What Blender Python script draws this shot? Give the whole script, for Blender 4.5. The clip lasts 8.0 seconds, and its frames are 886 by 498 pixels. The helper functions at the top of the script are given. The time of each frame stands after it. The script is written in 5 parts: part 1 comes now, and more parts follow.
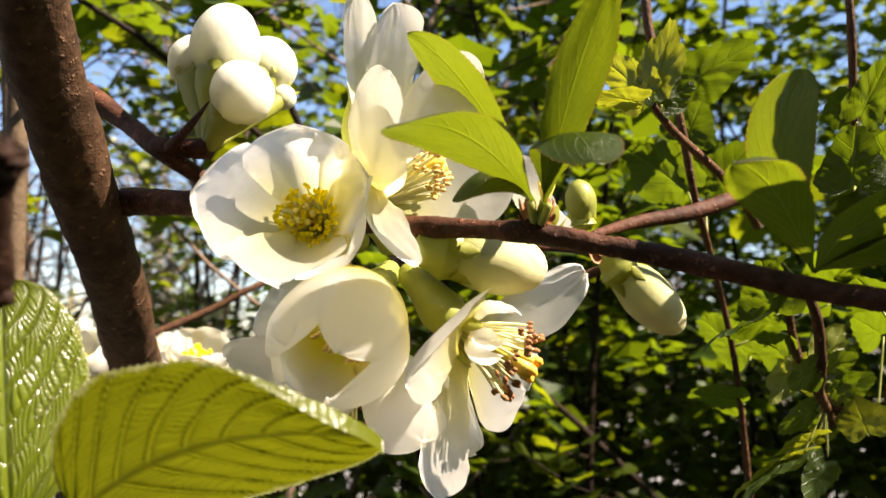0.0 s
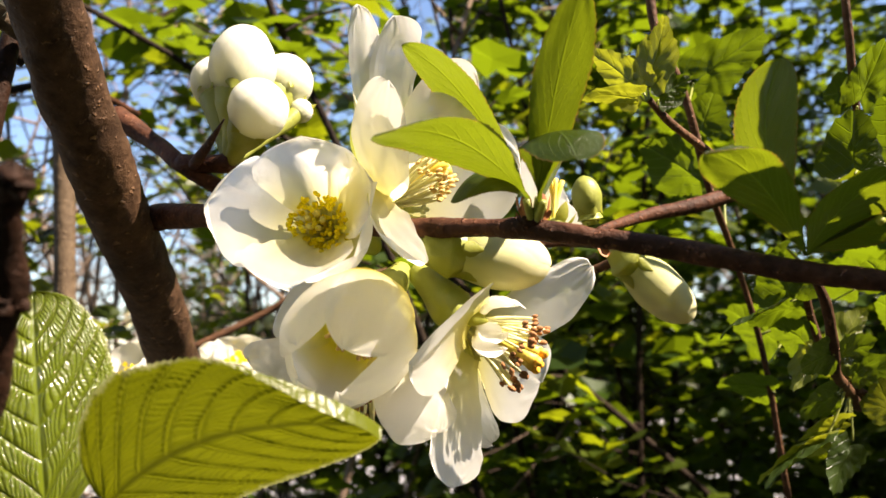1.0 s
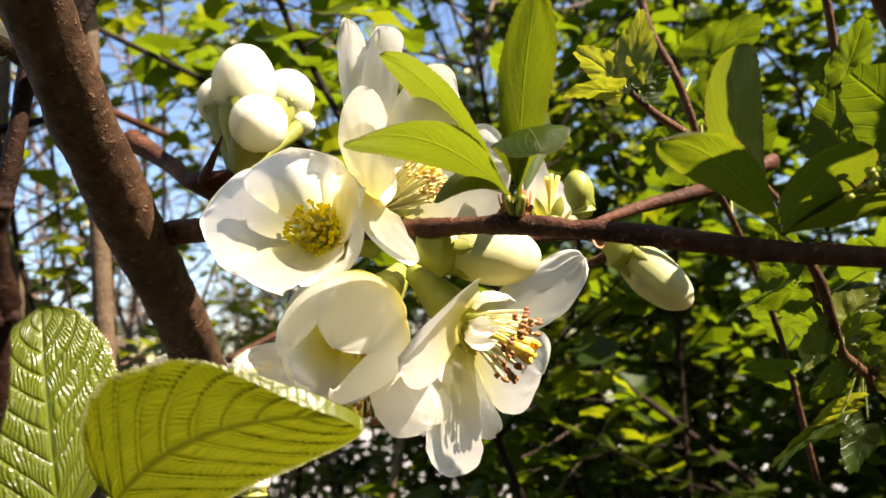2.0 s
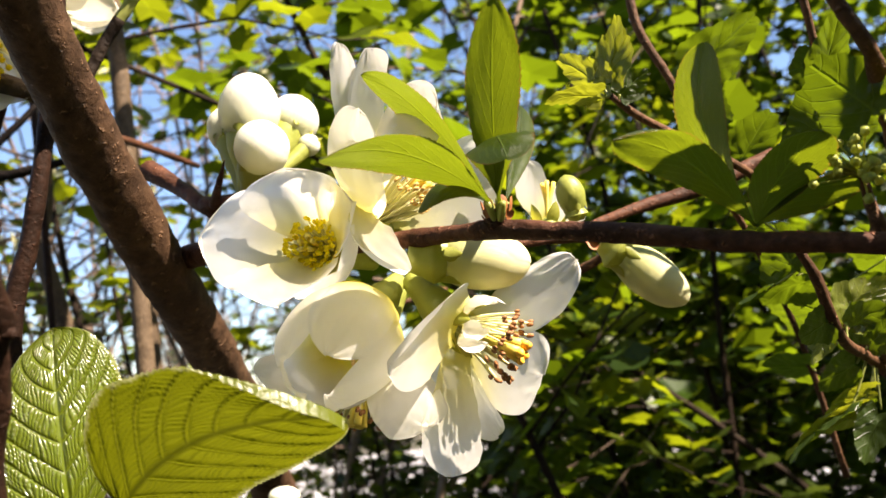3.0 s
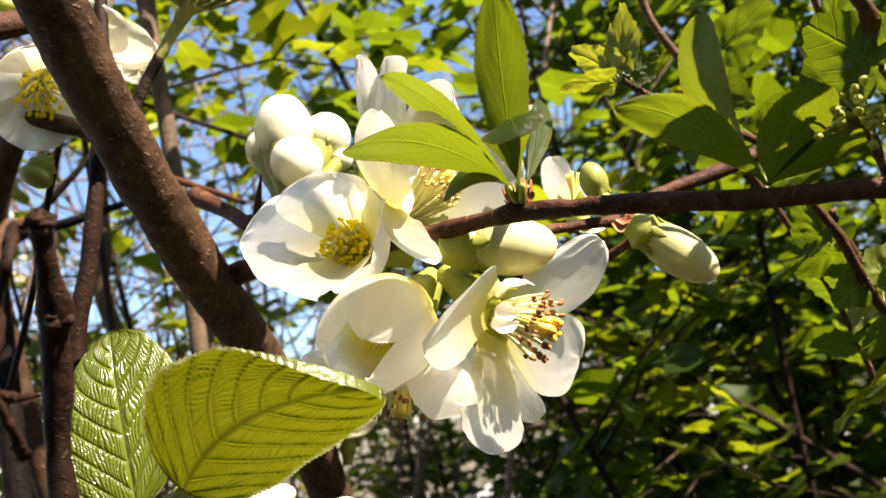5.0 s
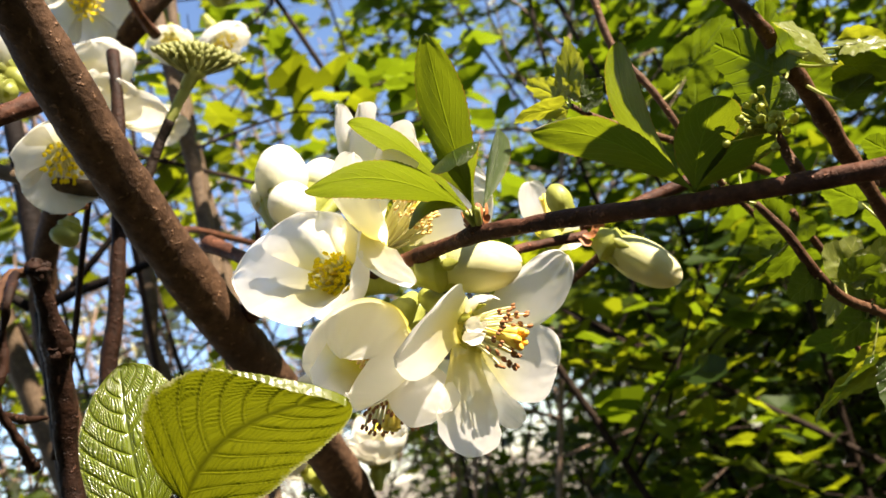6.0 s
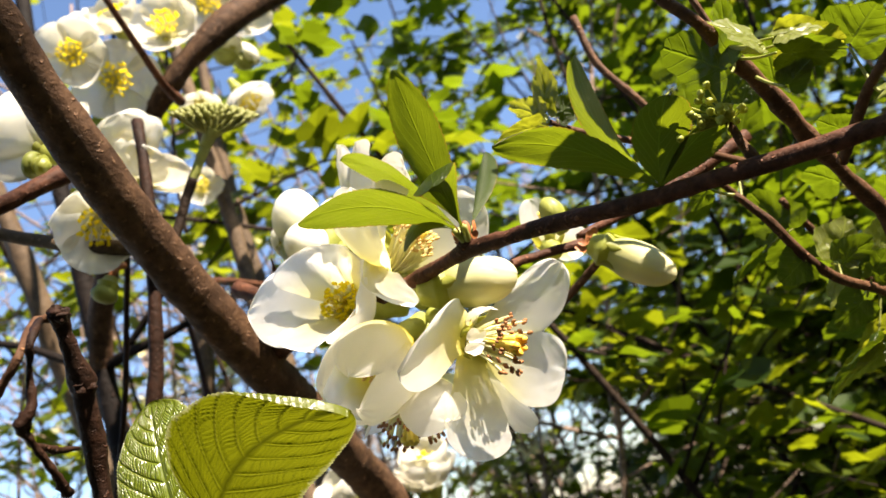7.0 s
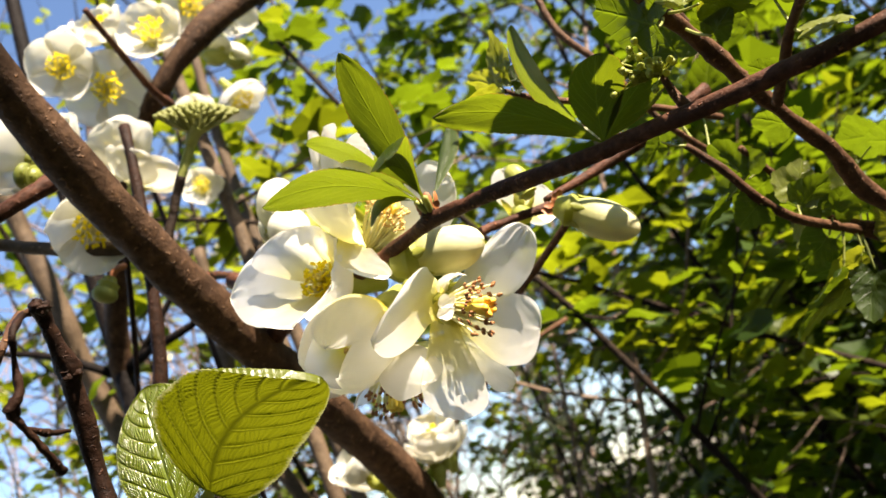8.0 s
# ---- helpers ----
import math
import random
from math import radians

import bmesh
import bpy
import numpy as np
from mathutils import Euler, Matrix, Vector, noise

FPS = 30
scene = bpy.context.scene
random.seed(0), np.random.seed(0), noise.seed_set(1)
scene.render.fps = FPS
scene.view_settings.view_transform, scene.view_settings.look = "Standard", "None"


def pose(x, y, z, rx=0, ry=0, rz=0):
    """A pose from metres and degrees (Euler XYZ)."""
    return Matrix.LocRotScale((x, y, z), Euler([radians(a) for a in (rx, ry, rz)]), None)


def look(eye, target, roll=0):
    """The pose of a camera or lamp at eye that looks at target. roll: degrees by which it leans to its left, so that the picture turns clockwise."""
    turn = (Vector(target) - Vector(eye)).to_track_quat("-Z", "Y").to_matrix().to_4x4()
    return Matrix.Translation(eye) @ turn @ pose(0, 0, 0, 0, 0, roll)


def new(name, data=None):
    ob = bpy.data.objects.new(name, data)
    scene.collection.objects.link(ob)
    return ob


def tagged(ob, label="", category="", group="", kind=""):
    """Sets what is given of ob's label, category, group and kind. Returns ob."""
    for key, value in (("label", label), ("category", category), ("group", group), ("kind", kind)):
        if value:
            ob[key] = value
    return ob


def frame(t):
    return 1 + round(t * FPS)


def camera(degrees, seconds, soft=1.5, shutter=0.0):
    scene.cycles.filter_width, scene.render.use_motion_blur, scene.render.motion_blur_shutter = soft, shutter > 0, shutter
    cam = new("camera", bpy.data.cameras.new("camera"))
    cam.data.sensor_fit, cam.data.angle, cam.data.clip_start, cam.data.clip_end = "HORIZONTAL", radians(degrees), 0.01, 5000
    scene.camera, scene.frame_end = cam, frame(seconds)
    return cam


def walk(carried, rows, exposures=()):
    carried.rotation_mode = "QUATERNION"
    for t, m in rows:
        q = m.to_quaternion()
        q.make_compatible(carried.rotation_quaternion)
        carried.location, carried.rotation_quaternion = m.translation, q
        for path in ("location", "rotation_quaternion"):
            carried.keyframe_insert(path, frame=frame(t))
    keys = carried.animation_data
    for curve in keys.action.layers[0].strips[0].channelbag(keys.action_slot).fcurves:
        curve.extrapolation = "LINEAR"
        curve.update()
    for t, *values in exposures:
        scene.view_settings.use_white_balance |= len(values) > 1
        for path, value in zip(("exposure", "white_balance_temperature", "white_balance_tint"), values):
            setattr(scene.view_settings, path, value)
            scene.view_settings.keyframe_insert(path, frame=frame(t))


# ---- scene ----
cam = camera(56.1, 8.0)
PATH = [
    (0, (0.05332, 0.05603, 1.34461), (0.04778, 0.25481, 1.36601), 0.53),
    (0.5, (0.06066, 0.05064, 1.34421), (0.04938, 0.24897, 1.36739), -0.79),
    (1, (0.06329, 0.04894, 1.34273), (0.04569, 0.24690, 1.36517), -1.49),
    (1.5, (0.06928, 0.04737, 1.34135), (0.04715, 0.24452, 1.36669), -3.15),
    (1.7, (0.07177, 0.04592, 1.34077), (0.04739, 0.24302, 1.36445), -3.51),
    (3, (0.08996, 0.03995, 1.33587), (0.05054, 0.23383, 1.36516), -6.50),
    (3.5, (0.09274, 0.03527, 1.33091), (0.05369, 0.22864, 1.36386), -7.45),
    (4, (0.08727, 0.03401, 1.32740), (0.04190, 0.22577, 1.36157), -7.47),
    (4.5, (0.08910, 0.03733, 1.32683), (0.04302, 0.22886, 1.36139), -8.14),
    (5.8, (0.11341, 0.02565, 1.31351), (0.05545, 0.21058, 1.36293), -13.41),
    (6, (0.11915, 0.02376, 1.31153), (0.05934, 0.20787, 1.36179), -13.62),
    (6.5, (0.12960, 0.02146, 1.30629), (0.06395, 0.20186, 1.36238), -16.08),
    (7, (0.13626, 0.01893, 1.29855), (0.06751, 0.19606, 1.36100), -18.36),
    (7.5, (0.14760, 0.01500, 1.29244), (0.07651, 0.19032, 1.35732), -20.90),
    (8, (0.15116, 0.01797, 1.28663), (0.07617, 0.19302, 1.34772), -22.41),
]
walk(cam, [(t, look(eye, target, roll)) for t, eye, target, roll in PATH], ((0, 2.14, 7000, 17), (4.5, 2.26, 6800, 15), (8, 2.25, 6800, 14)))
# the phone focuses on the blossom
cam.data.dof.use_dof = True
cam.data.dof.focus_distance = 0.195
cam.data.dof.aperture_fstop = 25.0

# ---- light ----
SUN_EL, SUN_AZ = 49.0, 105.0          # elevation; azimuth from +y towards +x
world = bpy.data.worlds.new("sky")
scene.world = world
world.use_nodes = True
wn = world.node_tree
sky = wn.nodes.new("ShaderNodeTexSky")
sky.sky_type, sky.sun_disc = "NISHITA", False
sky.sun_elevation, sky.sun_rotation = radians(SUN_EL), radians(SUN_AZ)
sky.dust_density, sky.ozone_density, sky.air_density = 0.1, 4.0, 1.0
wn.links.new(sky.outputs[0], wn.nodes["Background"].inputs[0])
wn.nodes["Background"].inputs[1].default_value = 0.058
sun_data = bpy.data.lights.new("sun", "SUN")
sun_data.energy, sun_data.angle, sun_data.color = 4.6, radians(0.53), (1.0, 0.905, 0.75)
sun = new("sun", sun_data)
to_sun = Vector((math.cos(radians(SUN_EL)) * math.sin(radians(SUN_AZ)), math.cos(radians(SUN_EL)) * math.cos(radians(SUN_AZ)), math.sin(radians(SUN_EL))))
sun.matrix_world = look(to_sun * 30, (0, 0, 0))


# ---- materials ----
class Nodes:
    """A small wrapper that adds nodes to a material."""

    def __init__(self, name):
        self.mat = bpy.data.materials.new(name)
        self.mat.use_nodes = True
        self.tree = self.mat.node_tree
        self.bsdf = self.tree.nodes["Principled BSDF"]
        self.out = self.tree.nodes["Material Output"]

    def add(self, kind, **values):
        node = self.tree.nodes.new("ShaderNode" + kind)
        for key, value in values.items():
            if key in node.inputs:
                node.inputs[key].default_value = value
        return node

    def link(self, a, b):
        self.tree.links.new(a, b)

    def math(self, op, a, b=0.0, c=None, clamp=False):
        node = self.tree.nodes.new("ShaderNodeMath")
        node.operation, node.use_clamp = op, clamp
        for n, v in enumerate((a, b, c)):
            if v is None:
                continue
            if isinstance(v, (int, float)):
                node.inputs[n].default_value = v
            else:
                self.link(v, node.inputs[n])
        return node.outputs[0]

    def mix(self, fac, a, b):
        node = self.tree.nodes.new("ShaderNodeMix")
        node.data_type = "RGBA"
        for slot, v in ((0, fac), (6, a), (7, b)):
            if isinstance(v, tuple):
                node.inputs[slot].default_value = (*v[:3], 1)
            elif isinstance(v, (int, float)):
                node.inputs[slot].default_value = v
            else:
                self.link(v, node.inputs[slot])
        return node.outputs[2]

    def noise(self, scale, detail=4.0, rough=0.55, coord="Object", vec=None, stretch=None):
        node = self.add("TexNoise", Scale=scale, Detail=detail, Roughness=rough)
        if vec is None:
            vec = self.tree.nodes.new("ShaderNodeTexCoord").outputs[coord]
        if stretch:
            m = self.tree.nodes.new("ShaderNodeMapping")
            m.inputs["Scale"].default_value = stretch
            self.link(vec, m.inputs[0])
            vec = m.outputs[0]
        self.link(vec, node.inputs["Vector"])
        return node.outputs[0]

    def ramp(self, fac, *stops):
        node = self.tree.nodes.new("ShaderNodeValToRGB")
        els = node.color_ramp.elements
        while len(els) < len(stops):
            els.new(0.5)
        for e, (pos, col) in zip(els, stops):
            e.position, e.color = pos, (*col, 1)
        self.link(fac, node.inputs[0])
        return node.outputs[0]

    def uv(self):
        node = self.tree.nodes.new("ShaderNodeUVMap")
        node.uv_map = "UVMap"
        sep = self.tree.nodes.new("ShaderNodeSeparateXYZ")
        self.link(node.outputs[0], sep.inputs[0])
        return sep.outputs[0], sep.outputs[1], node.outputs[0]

    def bump(self, height, strength, distance):
        node = self.add("Bump", Strength=strength, Distance=distance)
        self.link(height, node.inputs["Height"])
        self.link(node.outputs[0], self.bsdf.inputs["Normal"])
        return node.outputs[0]

    def through_light(self, colour, amount, normal=None):
        """Mixes light that shines through a thin blade into the surface."""
        tr = self.tree.nodes.new("ShaderNodeBsdfTranslucent")
        if isinstance(colour, tuple):
            tr.inputs[0].default_value = (*colour, 1)
        else:
            self.link(colour, tr.inputs[0])
        if normal is not None:
            self.link(normal, tr.inputs["Normal"])
        mx = self.tree.nodes.new("ShaderNodeMixShader")
        mx.inputs[0].default_value = amount
        self.link(self.bsdf.outputs[0], mx.inputs[1])
        self.link(tr.outputs[0], mx.inputs[2])
        self.link(mx.outputs[0], self.out.inputs[0])
        self.last = mx.outputs[0]

    def see_through(self, amount):
        """A thin blade lets part of the light pass straight on."""
        clear = self.tree.nodes.new("ShaderNodeBsdfTransparent")
        mx = self.tree.nodes.new("ShaderNodeMixShader")
        mx.inputs[0].default_value = amount
        self.link(self.last, mx.inputs[1])
        self.link(clear.outputs[0], mx.inputs[2])
        self.link(mx.outputs[0], self.out.inputs[0])


def random_value(nd):
    return nd.tree.nodes.new("ShaderNodeObjectInfo").outputs["Random"]


def petal_material(name, white, base, glow, amount, reach=2.0, sheer=0.08, start=1.15):
    nd = Nodes(name)
    u, v, uvv = nd.uv()
    fade = nd.math("MULTIPLY_ADD", u, -reach, start, clamp=True)
    fade = nd.math("POWER", fade, 1.4)
    grain = nd.noise(60.0, 3.0, vec=uvv, stretch=(0.25, 3.0, 1.0))
    veins = nd.ramp(grain, (0.35, (0.965, 0.962, 0.95)), (0.65, (1.0, 1.0, 1.0)))
    blot = nd.ramp(nd.noise(140.0), (0.3, (0.965, 0.96, 0.92)), (0.6, (1.0, 1.0, 1.0)))
    col = nd.mix(fade, white, base)
    for extra in (veins, blot):
        m = nd.tree.nodes.new("ShaderNodeMix")
        m.data_type, m.blend_type = "RGBA", "MULTIPLY"
        m.inputs[0].default_value = 1.0
        nd.link(col, m.inputs[6])
        nd.link(extra, m.inputs[7])
        col = m.outputs[2]
    nd.link(col, nd.bsdf.inputs["Base Color"])
    nd.bsdf.inputs["Roughness"].default_value = 0.55
    nd.bsdf.inputs["Specular IOR Level"].default_value = 0.3
    n = nd.bump(nd.math("ADD", grain, nd.math("MULTIPLY", nd.noise(350.0), 0.8)), 0.25, 0.0006)
    nd.through_light(nd.mix(fade, glow, base), amount, n)
    nd.see_through(sheer)
    return nd.mat


def leaf_material(name, dark, light, glow, amount, veins=7.0, slope=0.42, gloss=0.38, relief=0.5, vein_mix=0.5, edge=None, depth=0.0006, vein_glow=1.3, ladder=0.0, sheen=0.5, grit=0.5, wobble=0.05, thick=1.0):
    """A leaf blade with a midrib and side veins along its own length and width."""
    nd = Nodes(name)
    u, v, uvv = nd.uv()
    across = nd.math("ABSOLUTE", nd.math("MULTIPLY_ADD", v, 2.0, -1.0))
    wob = nd.math("MULTIPLY", nd.noise(5.0, 2.0, vec=uvv), wobble)
    run = nd.math("SUBTRACT", nd.math("ADD", u, wob), nd.math("MULTIPLY", nd.math("POWER", across, 1.25), slope))
    saw = nd.math("ABSOLUTE", nd.math("SUBTRACT", nd.math("FRACT", nd.math("MULTIPLY", run, veins)), 0.5))
    side = nd.math("MULTIPLY", nd.math("SUBTRACT", 0.06 * thick, saw, clamp=True), 16.0 / thick, clamp=True)
    rib = nd.math("MULTIPLY", nd.math("SUBTRACT", 0.045 * thick, across, clamp=True), 24.0 / thick, clamp=True)
    net = nd.add("TexVoronoi", Scale=veins * 5.5)
    net.feature = "DISTANCE_TO_EDGE"
    nd.link(uvv, net.inputs["Vector"])
    netted = nd.math("MULTIPLY", nd.math("SUBTRACT", 0.05, net.outputs["Distance"], clamp=True), 8.0, clamp=True)
    vein = nd.math("MAXIMUM", nd.math("MAXIMUM", side, rib), nd.math("MULTIPLY", netted, 0.45))
    if ladder:
        cell = nd.math("FLOOR", nd.math("MULTIPLY_ADD", run, veins, 0.5))
        phase = nd.math("ADD", nd.math("MULTIPLY", nd.math("MULTIPLY_ADD", u, 0.35, across), ladder), nd.math("MULTIPLY", cell, 0.37))
        phase = nd.math("ADD", phase, nd.math("MULTIPLY", nd.math("SINE", nd.math("ADD", nd.math("MULTIPLY", u, 21.0), nd.math("MULTIPLY", across, 9.0))), 0.42))
        phase = nd.math("ADD", phase, nd.math("MULTIPLY", nd.math("SINE", nd.math("SUBTRACT", nd.math("MULTIPLY", across, 17.0), nd.math("MULTIPLY", u, 31.0))), 0.30))
        rung = nd.math("ABSOLUTE", nd.math("SUBTRACT", nd.math("FRACT", phase), 0.5))
        rung = nd.math("MULTIPLY", nd.math("SUBTRACT", 0.22, rung, clamp=True), 4.5, clamp=True)
        rung = nd.math("MULTIPLY", rung, nd.math("MULTIPLY_ADD", nd.noise(16.0, 3.0, vec=uvv), 3.2, -1.0, clamp=True))
        vein = nd.math("MAXIMUM", vein, nd.math("MULTIPLY", rung, 0.8))
    tone = nd.math("ADD", nd.math("MULTIPLY", nd.noise(90.0, 3.0), 0.7), nd.math("MULTIPLY", random_value(nd), 0.35), clamp=True)
    col = nd.mix(tone, dark, light)
    col = nd.mix(nd.math("MULTIPLY", vein, vein_mix * (0.06 if ladder else 1.0)), col, tuple(min(1.0, c * 2.2 + 0.03) for c in light))
    lit = nd.mix(nd.math("MULTIPLY", tone, 0.8), tuple(c * 0.75 for c in glow), glow)
    lit = nd.mix(nd.math("MULTIPLY", vein, vein_mix), lit, tuple(min(1.0, c * vein_glow) for c in glow))
    if edge:
        rim = nd.math("MULTIPLY", nd.math("SUBTRACT", nd.math("ADD", across, nd.math("MULTIPLY", nd.noise(18.0, 3.0, vec=uvv), 0.2)), 1.045, clamp=True), 12.0, clamp=True)
        col, lit = nd.mix(rim, col, edge), nd.mix(rim, lit, edge)
    nd.link(col, nd.bsdf.inputs["Base Color"])
    nd.bsdf.inputs["Roughness"].default_value = gloss
    nd.bsdf.inputs["Specular IOR Level"].default_value = sheen
    height = nd.math("ADD", nd.math("MULTIPLY", vein, -1.0), nd.math("MULTIPLY", nd.noise(260.0, 3.0), grit))
    n = nd.bump(height, relief, depth)
    nd.through_light(lit, amount, n)
    return nd.mat


def bark_material(name, low, high, scale=1.0, gloss=0.6, spots=None, rough=0.9):
    nd = Nodes(name)
    long = nd.noise(260.0 * scale, 6.0, 0.65)
    wide = nd.noise(45.0 * scale, 4.0)
    col = nd.mix(nd.math("MULTIPLY_ADD", long, 1.5, -0.3, clamp=True), low, high)
    col = nd.mix(nd.math("MULTIPLY_ADD", wide, 2.4, -1.0, clamp=True), col, tuple(c * 0.6 for c in low))
    pale = nd.math("MULTIPLY", nd.math("SUBTRACT", nd.noise(420.0 * scale, 2.0), 0.62, clamp=True), 9.0, clamp=True)
    col = nd.mix(pale, col, spots or tuple(min(1.0, c * 1.25) for c in high))
    nd.link(col, nd.bsdf.inputs["Base Color"])
    nd.bsdf.inputs["Roughness"].default_value = gloss
    nd.bsdf.inputs["Specular IOR Level"].default_value = 0.12
    nd.bump(nd.math("ADD", long, nd.math("MULTIPLY", pale, 0.6)), rough, 0.0012 / scale)
    return nd.mat


def plain_material(name, a, b, scale=300.0, gloss=0.5, glow=None, amount=0.0, bump=0.3):
    nd = Nodes(name)
    f = nd.noise(scale, 4.0)
    nd.link(nd.mix(nd.math("MULTIPLY_ADD", f, 1.8, -0.4, clamp=True), a, b), nd.bsdf.inputs["Base Color"])
    nd.bsdf.inputs["Roughness"].default_value = gloss
    n = nd.bump(f, bump, 0.3 / scale)
    if glow:
        nd.through_light(glow, amount, n)
    return nd.mat


def foliage_material(name, dark, light, glow, amount):
    """Leaves too small or far for veins: every leaf has a tone of its own."""
    nd = Nodes(name)
    geo = nd.tree.nodes.new("ShaderNodeNewGeometry")
    r = geo.outputs["Random Per Island"]
    tone = nd.math("ADD", nd.math("MULTIPLY", r, 0.75), nd.math("MULTIPLY", nd.noise(70.0, 3.0), 0.3), clamp=True)
    nd.link(nd.mix(tone, dark, light), nd.bsdf.inputs["Base Color"])
    nd.bsdf.inputs["Roughness"].default_value = 0.42
    nd.bsdf.inputs["Specular IOR Level"].default_value = 0.3
    nd.through_light(nd.mix(tone, tuple(c * 0.6 for c in glow), glow), amount)
    return nd.mat


PETAL = petal_material("petal_white", (0.86, 0.85, 0.82), (0.82, 0.75, 0.18), (0.92, 0.905, 0.865), 0.80, 1.6)
CUP_PETAL = petal_material("petal_white_cup", (0.86, 0.85, 0.815), (0.86, 0.77, 0.10), (0.92, 0.905, 0.86), 0.80, 3.2, start=2.0)
# same blossom white, darkened in its colour to dim the sunlit back blossoms
DIM_FAR_PETAL = petal_material("petal_white_dimmed_behind", (0.7052, 0.6966, 0.6536), (0.6880, 0.6536, 0.3612), (0.7396, 0.7224, 0.6020), 0.40, 3.0)
PALE_BUD = petal_material("petal_pale_bud", (0.88, 0.84, 0.56), (0.44, 0.47, 0.10), (0.86, 0.82, 0.38), 0.36, 1.35)
BUD_PETAL = petal_material("petal_bud", (0.90, 0.895, 0.85), (0.60, 0.62, 0.22), (0.93, 0.91, 0.74), 0.45)
CALYX = plain_material("calyx_green", (0.28, 0.32, 0.052), (0.44, 0.455, 0.11), 180.0, 0.45, (0.46, 0.46, 0.050), 0.4)
SEPAL = plain_material("sepal_green", (0.2080, 0.2560, 0.0320), (0.3360, 0.3360, 0.0640), 260.0, 0.5, (0.4800, 0.4400, 0.0400), 0.4)
FILAMENT = plain_material("filament_cream", (0.82, 0.78, 0.42), (0.88, 0.85, 0.55), 500.0, 0.5, (0.80, 0.78, 0.35), 0.3)
ANTHER_YELLOW = plain_material("anther_yellow", (0.98, 0.80, 0.04), (0.99, 0.90, 0.14), 900.0, 0.8, (0.99, 0.90, 0.10), 0.85)
ANTHER_BROWN = plain_material("anther_brown", (0.16, 0.06, 0.02), (0.40, 0.18, 0.06), 900.0, 0.8)
PISTIL = plain_material("pistil_yellow", (0.86, 0.68, 0.10), (0.95, 0.82, 0.18), 600.0, 0.5, (0.9, 0.75, 0.1), 0.3)
STIGMA = plain_material("stigma_orange", (0.80, 0.36, 0.02), (0.95, 0.55, 0.05), 600.0, 0.6)
QUINCE_LEAF = leaf_material("quince_leaf", (0.0192, 0.0407, 0.0044), (0.0444, 0.0703, 0.0074), (0.185, 0.235, 0.007), 0.52, 7.0, 0.55, 0.30, 0.5, 0.40, (0.2516, 0.1110, 0.0222), vein_glow=1.45)
VIBURNUM_LEAF = leaf_material("viburnum_leaf", (0.085, 0.120, 0.007), (0.15, 0.185, 0.012), (0.255, 0.275, 0.008), 0.50, 8.0, 0.36, 0.20, 0.55, 0.95, (0.42, 0.42, 0.20), 0.0005, 0.26, ladder=15.0, sheen=1.0, grit=0.03, wobble=0.0, thick=1.7)
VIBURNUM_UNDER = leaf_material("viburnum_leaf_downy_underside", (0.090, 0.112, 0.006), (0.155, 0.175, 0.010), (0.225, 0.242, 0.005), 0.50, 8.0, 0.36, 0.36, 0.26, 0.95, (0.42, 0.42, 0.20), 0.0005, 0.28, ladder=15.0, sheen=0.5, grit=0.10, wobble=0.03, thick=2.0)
CURRANT_LEAF = leaf_material("currant_leaf", (0.0172, 0.0378, 0.0052), (0.0447, 0.0722, 0.0086), (0.1400, 0.2000, 0.0050), 0.5, 5.0, 0.6, 0.38, 0.5, 0.35, sheen=0.5, grit=0.15)
YELLOW_LEAF = leaf_material("young_yellow_leaf", (0.1280, 0.1600, 0.0208), (0.2080, 0.2320, 0.0320), (0.33, 0.35, 0.015), 0.5, 5.0, 0.6, 0.36, 0.6, 0.35, sheen=0.6, grit=0.15)
STEM_BARK = bark_material("quince_bark", (0.0150, 0.0070, 0.0036), (0.138, 0.0760, 0.0420), 1.0, 0.66)
TWIG_BARK = bark_material("quince_twig_bark", (0.0130, 0.0044, 0.0025), (0.1650, 0.0680, 0.0380), 1.3, 0.55)
VIB_BARK = bark_material("viburnum_bark", (0.0060, 0.0030, 0.0015), (0.0450, 0.0188, 0.0105), 1.6, 0.6)
TAN_BARK = bark_material("tan_bark", (0.055, 0.036, 0.022), (0.165, 0.115, 0.072), 1.2, 0.6)
SHRUB_BARK = bark_material("shrub_bark", (0.0090, 0.0053, 0.0037), (0.0338, 0.0203, 0.0120), 0.5, 0.7)
# near-black brown, much darker than the shrub bark
DARK_BARK = bark_material("near_black_bark", (0.0021, 0.0014, 0.0010), (0.0126, 0.0070, 0.0049), 0.6, 0.7)
SHOOT_BARK = bark_material("currant_shoot_bark", (0.034, 0.015, 0.008), (0.170, 0.085, 0.044), 1.2, 0.6)
GREY_BARK = bark_material("bare_twig_bark", (0.12, 0.080, 0.058), (0.34, 0.245, 0.185), 0.4, 0.7)
LEAVES_GREEN = foliage_material("shrub_leaves", (0.0080, 0.0200, 0.0018), (0.0380, 0.0720, 0.0070), (0.1700, 0.2450, 0.0060), 0.5)
LEAVES_YOUNG = foliage_material("young_leaves", (0.0160, 0.0320, 0.0030), (0.0700, 0.0950, 0.0075), (0.2800, 0.3300, 0.0080), 0.5)
UMBEL = plain_material("umbel_olive", (0.15, 0.168, 0.040), (0.31, 0.315, 0.090), 400.0, 0.6, (0.3840, 0.3680, 0.0640), 0.3)
RACEME = plain_material("raceme_green", (0.2550, 0.3060, 0.0425), (0.4250, 0.4420, 0.0850), 500.0, 0.5, (0.5100, 0.5100, 0.0510), 0.35)
